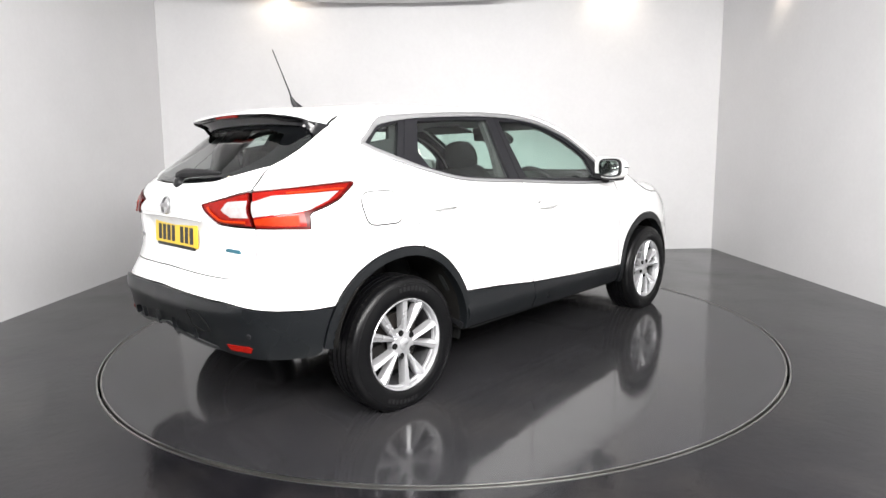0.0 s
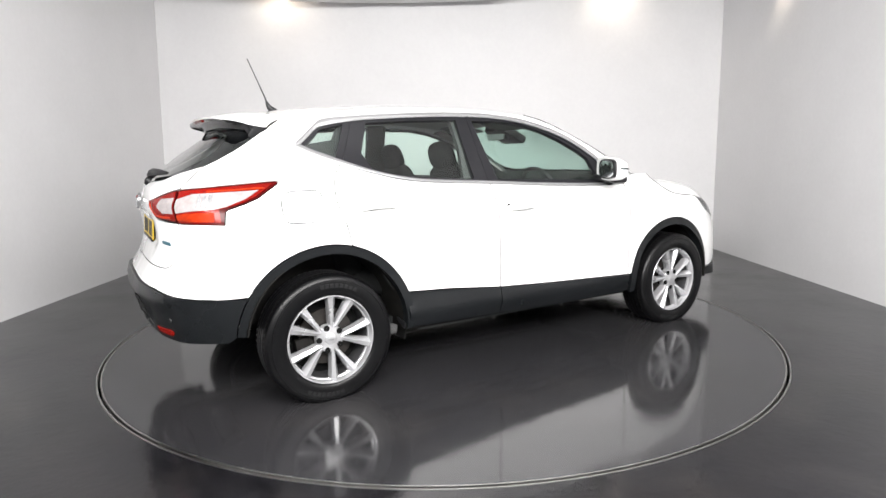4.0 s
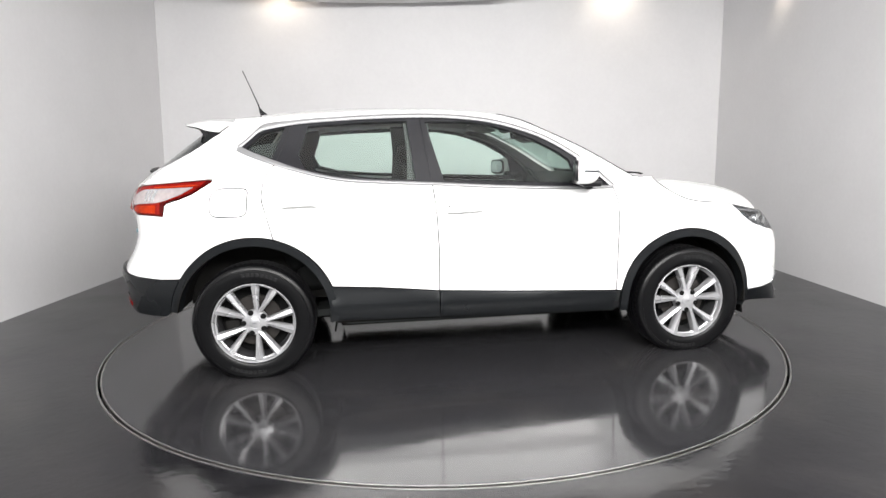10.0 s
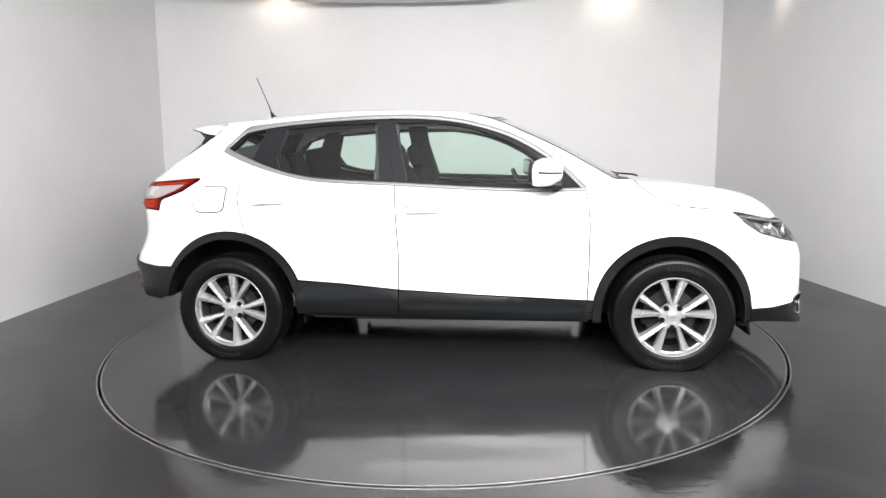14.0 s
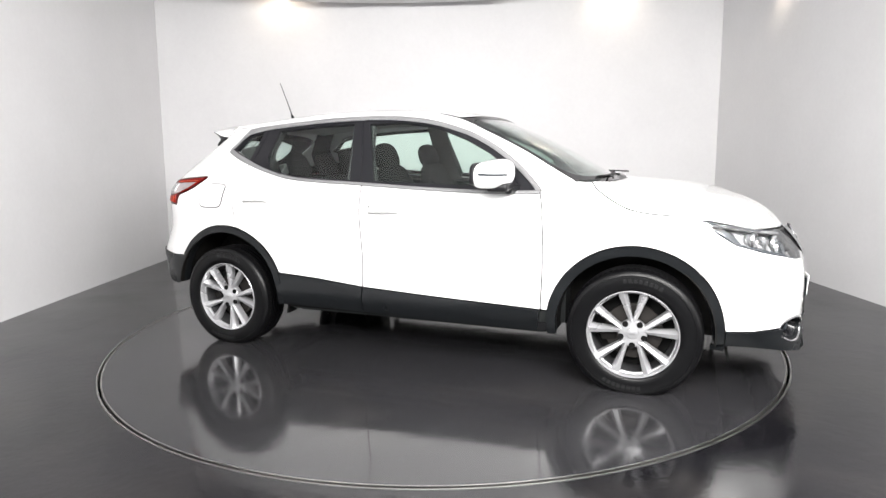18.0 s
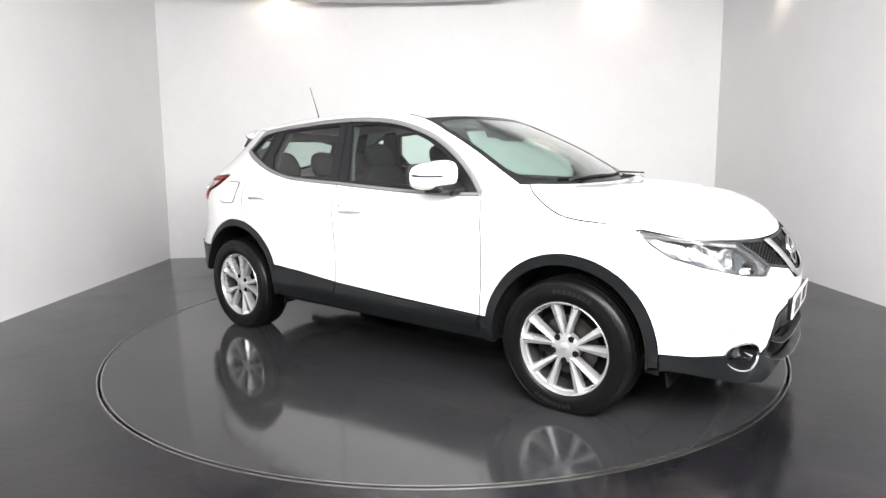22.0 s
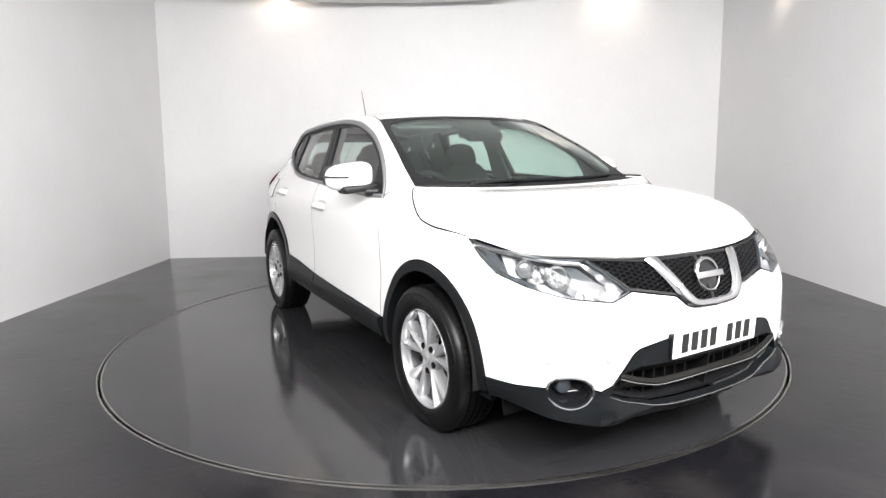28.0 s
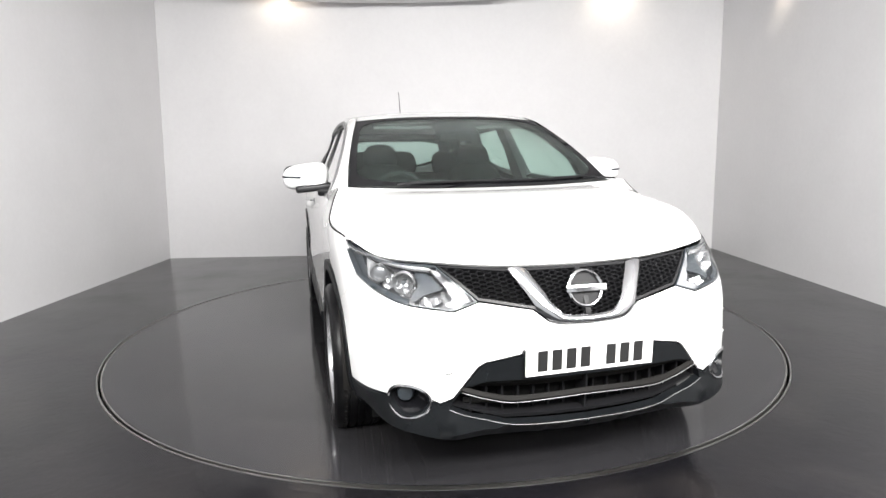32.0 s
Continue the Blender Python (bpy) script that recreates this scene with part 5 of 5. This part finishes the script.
pair("mirror_bezel", lambda: mirror_slab(0.546, 0.566, 0.104, 0.063), M_BLACK, wing_mirror, "black rim round the mirror glass")
pair("mirror_glass", lambda: mirror_slab(0.5425, 0.549, 0.092, 0.053), M_MIRROR, wing_mirror, "silvered mirror glass")
pair("mirror_base", lambda: join(moved(box_bm(-0.052, 0.064, -0.105, 0.095, -0.020, 0.020, 0.015, 3), Matrix.Translation((0.626, -0.895, 1.081)) @ Matrix.Rotation(radians(5), 4, "X")), tube([(0.66, -0.87, 1.062), (0.69, -0.81, 1.06), (0.70, -0.77, 1.065)], [0.03, 0.026, 0.03], 10)), M_BLACK, wing_mirror, "black mirror foot")
pair("mirror_indicator", lambda: moved(tube(strip_line(), 0.0062, 6), TOE), M_LAMPDARK, wing_mirror, "slim side repeater lamp")
part("aerial", tube([(-1.33, 0, 1.528), (-1.352, 0.002, 1.61), (-1.40, 0.005, 1.73), (-1.443, 0.008, 1.835)], [0.006, 0.0045, 0.003, 0.0028], 8), M_BLACK, car, "thin black roof aerial")
part("aerial_foot", tube([(-1.265, 0, 1.516), (-1.31, 0, 1.534), (-1.335, 0, 1.560), (-1.347, 0, 1.590)], [0.014, 0.022, 0.015, 0.006], 10), M_BLACK, car, "black aerial foot")


def screen_point(i, j, off):
    return screen_P[i, j] + np.array([0.45, 0, 0.89]) * off


for nm, pts, rs in (("wiper_arm", [(1.17, -0.52, 1.106), (1.16, -0.45, 1.112), tuple(screen_point(12, 1, 0.012)), tuple(screen_point(16, 1, 0.016))], 0.006), ("wiper_arm", [(1.15, 0.71, 1.108), (1.13, 0.64, 1.112), tuple(screen_point(24, 1, 0.012)), tuple(screen_point(21, 1, 0.014))], 0.006),
                    ("wiper_blade", [tuple(screen_point(k, 1, 0.010)) for k in range(6, 19, 2)], 0.006), ("wiper_blade", [tuple(screen_point(k, 1, 0.010)) for k in range(17, 27, 2)], 0.006)):
    part(nm, tube(rail(pts, 14), rs, 6), M_BLACK, car, "black windscreen wiper")

# ---- inner shell, floor, wheel wells ----
def shell_outline():
    top = xz((1.66, 0.70), (1.60, 0.86), (1.45, 0.92), (1.20, 0.97), (0.85, 1.03), (-0.28, 1.075), (-0.62, 1.092), (-1.0, 1.15), (-1.2, 1.21), (-1.5, 1.22)) + [(4.86, 1.16), (4.92, 0.98), (4.92, 0.62)]
    low = xz(*arc(*RA, RI + 0.012, 150, 8, 24), (-0.80, 0.27), (0.85, 0.26), *arc(*FA, FI + 0.012, 175, 50, 24))
    return top + low


pair("inner_body", lambda: panel(shell_outline(), off=-0.022, depth=0.0, gap=0, cell=0.08), M_INNER, None, "dark inner body shell")


def well(c, r, y_in, a0=-6, a1=186, low=0.285):
    bm = bmesh.new()
    pts = arc(*c, r, a0, a1, 36)
    rows = [[(x, y, z) for x, z in pts] for y in (-0.872, -0.80, y_in)]
    return join(bm, sheet(np.array(rows).transpose(1, 0, 2), 0.006), sheet(np.array([[(x, y_in, z) for x, z in pts], [(x, y_in, low) for x, z in pts]]).transpose(1, 0, 2), 0.006))


pair("wheel_well", lambda: well(FA, FI + 0.004, -0.56), M_UNDER, None, "dark wheel arch liner")
pair("wheel_well", lambda: well(RA, RI + 0.004, -0.56, -6, 172, 0.385), M_UNDER, None, "dark wheel arch liner")
part("rear_floor_pan", box_bm(-1.92, -1.0, -0.52, 0.52, 0.40, 0.46, 0.03), M_UNDER, car, "dirty dark floor pan behind the axle")
part("underbody", box_bm(-1.02, 1.80, -0.56, 0.56, 0.245, 0.33, 0.03), M_UNDER, car, "dirty dark underbody")
pair("side_floor", lambda: box_bm(-0.86, 0.86, -0.85, -0.5, 0.285, 0.34, 0.02), M_UNDER, None, "dark sill underside")
# added strip that keeps bright floor reflections out from under the car
pair("sill_light_block", lambda: box_bm(-0.84, 0.84, -0.705, -0.690, 0.232, 0.290, 0.004), M_UNDER, None, "dark strip added below the sill to block light under the car")
part("exhaust_pipe", tube(rail([(0.9, 0.12, 0.19), (-0.6, 0.14, 0.18), (-1.2, 0.25, 0.20), (-1.7, 0.33, 0.30), (-1.95, 0.34, 0.31)], 24), 0.027, 10), M_ALLOYDARK, car, "grey steel exhaust pipe")
part("silencer", moved(lathe([(0.03, -0.26), (0.062, -0.24), (0.066, 0.0), (0.062, 0.24), (0.03, 0.26)], 24), Matrix.Translation((-1.72, 0.0, 0.405))), M_ALLOYDARK, car, "grey steel silencer")
part("rear_axle", tube([(-1.31, -0.66, 0.30), (-1.29, -0.3, 0.26), (-1.29, 0.3, 0.26), (-1.31, 0.66, 0.30)], 0.035, 10), M_UNDER, car)
part("front_subframe", box_bm(1.05, 1.6, -0.5, 0.5, 0.19, 0.25, 0.03), M_UNDER, car)
pair("mud_flap", lambda: moved(box_bm(-0.006, 0.006, -0.11, 0.11, -0.055, 0.055, 0.003), Matrix.Translation((1.775, -0.655, 0.238)) @ Matrix.Rotation(radians(-10), 4, "Y")), M_PIT, None, "small black wind deflector")
pair("mud_flap", lambda: moved(box_bm(-0.006, 0.006, -0.05, 0.05, -0.045, 0.045, 0.003), Matrix.Translation((-0.865, -0.77, 0.275)) @ Matrix.Rotation(radians(12), 4, "Y")), M_PIT, None, "small black wind deflector")

# ---- wheels ----
def spokes(turn):
    made = []
    for b in range(5):
        for s in (-1, 1):
            a = radians(turn + 72 * b + 21.2 * s)
            base = radians(turn + 72 * b + 32.5 * s)
            c0 = np.array([0.046 * math.cos(base), 0.046 * math.sin(base)])
            c1 = np.array([0.221 * math.cos(a), 0.221 * math.sin(a)])
            d = (c1 - c0) / np.linalg.norm(c1 - c0)
            w = np.array([-d[1], d[0]]) * s
            rows = []
            for k in np.linspace(0, 1, 7):
                c = c0 + (c1 - c0) * k
                h0, h1 = 0.0100 + 0.0140 * k ** 1.4, 0.0105 + 0.0155 * k ** 1.4
                y = -0.074 - 0.016 * k ** 0.7
                fall = 0.004 + 0.017 * k
                ring = [(c - w * h0, y + 0.050), (c - w * h0, y + 0.014), (c - w * h0 * 0.80, y + 0.004), (c + w * h1 * (0.35 - 0.15 * k), y - 0.003), (c + w * h1 * 0.94, y + fall), (c + w * h1, y + fall + 0.004), (c + w * h1, y + 0.050)]
                rows.append([(p[0], yy, p[1]) for p, yy in ring])
            P = np.array([r + r[:1] for r in rows])
            piece = sheet(P)
            bmesh.ops.remove_doubles(piece, verts=piece.verts, dist=0.0002)
            bmesh.ops.recalc_face_normals(piece, faces=piece.faces)
            made.append(piece)
    return made


def rim_bms():
    lip = lathe([(0.2335, -0.088), (0.2335, -0.097), (0.229, -0.102), (0.225, -0.101), (0.2215, -0.092), (0.2185, -0.082), (0.216, -0.04), (0.220, -0.04), (0.228, -0.07)], 96, closed=True)
    hub = lathe([(0.031, -0.080), (0.034, -0.081), (0.045, -0.079), (0.066, -0.0765), (0.072, -0.070), (0.074, -0.050), (0.072, -0.03), (0.03, -0.03)], 48, closed=True)
    return lip, hub


def tyre_bm():
    prof = [(0.228, -0.094), (0.236, -0.103), (0.246, -0.108), (0.262, -0.110), (0.285, -0.1105), (0.302, -0.108), (0.303, -0.110), (0.307, -0.1095), (0.308, -0.1075), (0.319, -0.104), (0.328, -0.096), (0.3328, -0.084)]
    for g0, g1 in ((-0.056, -0.047), (-0.020, -0.010), (0.010, 0.020), (0.047, 0.056)):
        prof += [(0.3345, g0), (0.327, g0 + 0.001), (0.327, g1 - 0.001), (0.3345, g1)]
    prof += [(0.3325, 0.078), (0.327, 0.091), (0.318, 0.101), (0.285, 0.1105), (0.246, 0.107), (0.228, 0.094)]
    return lathe([(r + 0.007 * max(0, r - 0.228) / 0.107, y) for r, y in prof], 96, closed=True)


def settled(bm, height):
    """Flattens what would sink below the ground under a hub at that height."""
    for v in bm.verts:
        if v.co.z < 0.001 - height:
            v.co.y *= 1 + 0.8 * (0.001 - height - v.co.z)
            v.co.z = 0.001 - height
    return bm


def sipes():
    """Short cross blocks on both tread shoulders."""
    bm = bmesh.new()
    for k in range(72):
        a = 2 * math.pi * k / 72
        for y0, y1 in ((-0.093, -0.060), (0.060, 0.093)):
            q = [bm.verts.new((r * math.cos(a + e), y, r * math.sin(a + e))) for y in (y0, y1) for r, e in ((0.3405 - (0.008 if abs(y) > 0.08 else 0), -0.026), (0.3405 - (0.008 if abs(y) > 0.08 else 0), 0.026), (0.3435 - (0.008 if abs(y) > 0.08 else 0), 0.022), (0.3435 - (0.008 if abs(y) > 0.08 else 0), -0.022))]
            for f in ((0, 1, 2, 3), (4, 7, 6, 5), (2, 1, 5, 6), (3, 2, 6, 7), (0, 3, 7, 4)):
                bm.faces.new([q[i] for i in f])
    bmesh.ops.recalc_face_normals(bm, faces=bm.faces)
    return bm


def sidewall_marks():
    bm = None
    for base in (62, 242):
        for k in range(8):
            a = radians(base + k * 5.2)
            piece = moved(box_bm(-0.0085, 0.0085, -0.0012, 0.0012, -0.010, 0.010), Matrix.Translation((0.284 * math.cos(a), -0.1108, 0.284 * math.sin(a))) @ Matrix.Rotation(-a + math.pi / 2, 4, "Y"))
            bm = piece if bm is None else join(bm, piece)
    return bm


def bolt_set(wheel, turn):
    for b in range(5):
        a = radians(turn + 72 * b)
        m = Matrix.Translation((0.061 * math.cos(a), -0.0785, 0.061 * math.sin(a)))
        part("wheel_bolt", moved(lathe([(0.0005, -0.0015), (0.0080, -0.0015), (0.0085, -0.0035), (0.0140, -0.0035), (0.0155, -0.0020), (0.0155, 0.004)], 20), m), M_PIT, wheel)


def make_wheel(turn, m):
    height = m.translation.z
    lip, hub = rim_bms()
    wheel = part("wheel", lip, M_ALLOY, car, "silver ten-spoke alloy wheel", crisp=28)
    part("hub", hub, M_ALLOY, wheel, crisp=28)
    for piece in spokes(turn):
        part("spoke", piece, M_ALLOY, wheel, crisp=28)
    part("tyre", settled(tyre_bm(), height), M_TYRE, wheel, "black tyre")
    tagged(part("tread", settled(sipes(), height), M_TREAD, wheel), kind="stuff")
    tagged(part("sidewall_relief", sidewall_marks(), M_LETTER, wheel), kind="stuff")
    part("rim_step", lathe([(0.2195, -0.074), (0.2125, -0.070), (0.2105, -0.060), (0.2185, -0.052)], 72, closed=True), M_ALLOY, wheel, crisp=28)
    part("barrel", lathe([(0.2175, -0.056), (0.208, -0.03), (0.203, 0.09), (0.208, 0.09), (0.219, -0.03)], 64, closed=True), M_ALLOYDARK, wheel)
    part("brake_disc", lathe([(0.07, -0.012), (0.148, -0.012), (0.148, 0.010), (0.07, 0.010)], 48, closed=True), M_RUST, wheel, "slightly rusty brake disc")
    part("brake_caliper", moved(box_bm(-0.035, 0.035, -0.03, 0.04, 0.09, 0.17, 0.012), Matrix.Rotation(radians(-100), 4, "Y")), M_UNDER, wheel)
    part("back_plate", lathe([(0.001, 0.03), (0.20, 0.03), (0.20, 0.034), (0.001, 0.034)], 40), M_PIT, wheel)
    part("hub_cap", lathe([(0.001, -0.0885), (0.020, -0.088), (0.030, -0.084), (0.032, -0.07)], 32), M_ALLOY, wheel, "silver hub cap")
    part("cap_mark", box_bm(-0.013, 0.013, -0.0895, -0.0882, -0.004, 0.004), M_SATIN, wheel)
    bolt_set(wheel, turn)
    wheel.matrix_local = m
    return wheel


make_wheel(36, pose(-1.323, -0.781, 0.3230))
make_wheel(54, pose(1.323, -0.792, 0.3155))
make_wheel(20, pose(-1.323, 0.781, 0.3230, 0, 0, 180))
make_wheel(10, pose(1.323, 0.792, 0.3155, 0, 0, 180))

# ---- the cabin ----
def cushion(x0, x1, y0, y1, z0, z1, bevel, top=1.0):
    bm = box_bm(x0, x1, y0, y1, z0, z1)
    cy = (y0 + y1) / 2
    for v in bm.verts:
        if v.co.z > (z0 + z1) / 2:
            v.co.y = cy + (v.co.y - cy) * top
    bmesh.ops.bevel(bm, geom=bm.edges[:], offset=bevel, segments=4, profile=0.55, affect="EDGES", clamp_overlap=True)
    return bm


def pillow(x, y, z, rx, ry, rz, power=2.6):
    """A soft rounded block."""
    bm = bmesh.new()
    bmesh.ops.create_icosphere(bm, subdivisions=3, radius=1)
    for v in bm.verts:
        a, b, c = v.co
        k = (abs(a) ** power + abs(b) ** power + abs(c) ** power) ** (-1 / power)
        v.co = (x + rx * a * k, y + ry * b * k * (1 - 0.10 * c), z + rz * c * k)
    return bm


for side in (-1, 1):
    y = 0.36 * side
    seat = part("front_seat", cushion(-0.13, 0.39, y - 0.25, y + 0.25, 0.42, 0.60, 0.06), M_SEAT, car, "dark grey cloth front seat")
    lean = Matrix.Translation((-0.112, 0, 0.56)) @ Matrix.Rotation(radians(-18), 4, "Y")
    part("backrest", moved(join(pillow(0.0, y, 0.325, 0.075, 0.235, 0.345, 3.4), pillow(0.03, y - 0.2, 0.26, 0.07, 0.055, 0.26, 2.6), pillow(0.03, y + 0.2, 0.26, 0.07, 0.055, 0.26, 2.6)), lean), M_SEAT, seat)
    part("headrest", moved(pillow(0.0, y, 0.722, 0.055, 0.128, 0.094, 2.7), lean), M_SEAT, seat)
    for k in (-0.06, 0.06):
        part("headrest_post", moved(tube([(0.0, y + k, 0.56), (0.0, y + k, 0.68)], 0.006, 8), lean), M_CHROME, seat)
bench = part("rear_bench", cushion(-1.10, -0.62, -0.62, 0.62, 0.44, 0.62, 0.06), M_SEAT, car, "dark grey cloth rear bench")
lean = Matrix.Translation((-1.06, 0, 0.58)) @ Matrix.Rotation(radians(-22), 4, "Y")
part("backrest", moved(cushion(-0.08, 0.06, -0.62, 0.62, 0.0, 0.56, 0.05, 0.95), lean), M_SEAT, bench)
for y in (-0.40, 0.0, 0.40):
    part("headrest", moved(pillow(0.0, y, 0.655, 0.048, 0.125, 0.115, 2.9), lean), M_SEAT, bench)
dash_prof = [(1.09, 1.075), (0.95, 1.085), (0.80, 1.075), (0.66, 1.03), (0.60, 0.97), (0.62, 0.85), (0.70, 0.55)]
part("dashboard", sheet(np.array([[(x, y, z + (0.02 if -0.58 < y < -0.16 and 0.6 < x < 0.85 else 0)) for y in np.linspace(-0.70, 0.70, 41)] for x, z in rail(dash_prof, 24)]), 0.02), M_INNER, car, "dark grey soft dashboard")
wheel_m = Matrix.Translation((0.50, -0.37, 0.98)) @ Matrix.Rotation(radians(64), 4, "Y")
steer = part("steering_wheel", moved(tube([(0.185 * math.cos(a), 0.185 * math.sin(a), 0) for a in np.linspace(0, 2 * math.pi, 40, endpoint=False)], 0.015, 10, closed=True), wheel_m), M_INNER, car, "dark grey steering wheel")
part("wheel_boss", moved(join(box_bm(-0.07, 0.07, -0.08, 0.08, -0.03, 0.02, 0.02), box_bm(-0.02, 0.02, -0.175, 0.175, -0.012, 0.012, 0.008)), wheel_m), M_INNER, steer)
part("steering_column", tube([(0.52, -0.37, 0.965), (0.74, -0.37, 0.88)], 0.04, 12), M_INNER, steer)
mirror_m = Matrix.Translation((0.40, 0.02, 1.392)) @ Matrix.Rotation(radians(-12), 4, "Y")
inner_mirror = part("inner_mirror", moved(box_bm(-0.02, 0.02, -0.125, 0.125, -0.034, 0.034, 0.014, 3), mirror_m), M_BLACK, car, "black interior mirror")
part("mirror_face", moved(box_bm(-0.0225, -0.0205, -0.113, 0.113, -0.026, 0.026), mirror_m), M_MIRROR, inner_mirror)
part("sensor_pod", moved(box_bm(-0.11, 0.11, -0.13, 0.13, -0.03, 0.03, 0.02), Matrix.Translation((0.45, 0.0, 1.400)) @ Matrix.Rotation(radians(26), 4, "Y")), M_BLACK, inner_mirror, "black sensor pod on the windscreen")
for y in (-0.30, 0.30):
    part("sun_visor", moved(box_bm(-0.085, 0.085, -0.2, 0.2, -0.008, 0.008, 0.006), Matrix.Translation((0.24, y, 1.448)) @ Matrix.Rotation(radians(15), 4, "Y")), M_VISOR, car, "grey sun visor")
pair("door_lining", lambda: panel(xz((0.80, 0.40), (0.80, 1.02), (0.17, 1.055), (-0.277, 1.083), (-0.60, 1.10), (-0.88, 1.132), (-1.05, 1.18), (-1.12, 0.85), (-0.85, 0.40)), off=-0.085, depth=0.03, gap=0, cell=0.12), M_INNER, None, "dark door lining")
pair("centre_pillar", lambda: sheet(np.array([[(-0.42, -0.735, 1.05), (-0.20, -0.735, 1.05)], [(-0.41, -0.66, 1.27), (-0.26, -0.66, 1.27)], [(-0.43, -0.575, 1.475), (-0.28, -0.575, 1.475)]]), 0.03), M_PILLAR, None, "grey inner centre pillar")
pair("rear_pillar", lambda: sheet(np.array([[(-1.34, -0.665, 1.16), (-1.56, -0.64, 1.14)], [(-1.40, -0.60, 1.32), (-1.56, -0.57, 1.30)], [(-1.30, -0.54, 1.46), (-1.45, -0.50, 1.45)]]), 0.03), M_INNER, None, "dark inner rear pillar")
pair("quarter_pillar", lambda: sheet(np.array([[(-1.04, -0.70, 1.16), (-1.33, -0.680, 1.17)], [(-1.04, -0.650, 1.29), (-1.32, -0.625, 1.318)], [(-1.04, -0.642, 1.31), (-1.18, -0.628, 1.340)], [(-0.99, -0.56, 1.46), (-1.11, -0.555, 1.45)]]), 0.03), M_INNER, None, "dark inner pillar before the quarter light")
pair("front_pillar", lambda: sheet(np.stack([rail(low_line[:7], 16) + np.array([0, 0.035, -0.01]), rail(EDGE[:5], 16) + np.array([-0.02, 0.02, -0.02])], 1), 0.02), M_PILLAR, None, "grey inner windscreen pillar")
part("parcel_shelf", box_bm(-1.86, -1.32, -0.60, 0.60, 1.055, 1.075, 0.006), M_INNER, car, "dark parcel shelf")
part("cabin_floor", box_bm(-0.98, 0.95, -0.70, 0.70, 0.30, 0.34), M_INNER, car, "dark carpet")
part("boot_floor", box_bm(-1.95, -0.985, -0.54, 0.54, 0.47, 0.50), M_INNER, car, "dark boot carpet")
part("bulkhead", box_bm(0.92, 0.95, -0.72, 0.72, 0.30, 1.03), M_INNER, car)
part("centre_console", box_bm(-0.35, 0.70, -0.11, 0.11, 0.34, 0.66, 0.03), M_INNER, car, "dark centre console")

OX, OY = 0.1078, -0.0415


# ---- movement ----
def heading(t):
    return 46.0 - 3.79 * t


def motions():
    rows = []
    for t in range(0, 33):
        a = radians(heading(t))
        rows.append((t, pose(OX * math.cos(a) - OY * math.sin(a), OX * math.sin(a) + OY * math.cos(a), 0, 0, 0, heading(t))))
    walk(car, rows)
    walk(turntable, [(t, pose(0, 0, 0, 0, 0, heading(t))) for t in range(0, 33)])


motions()
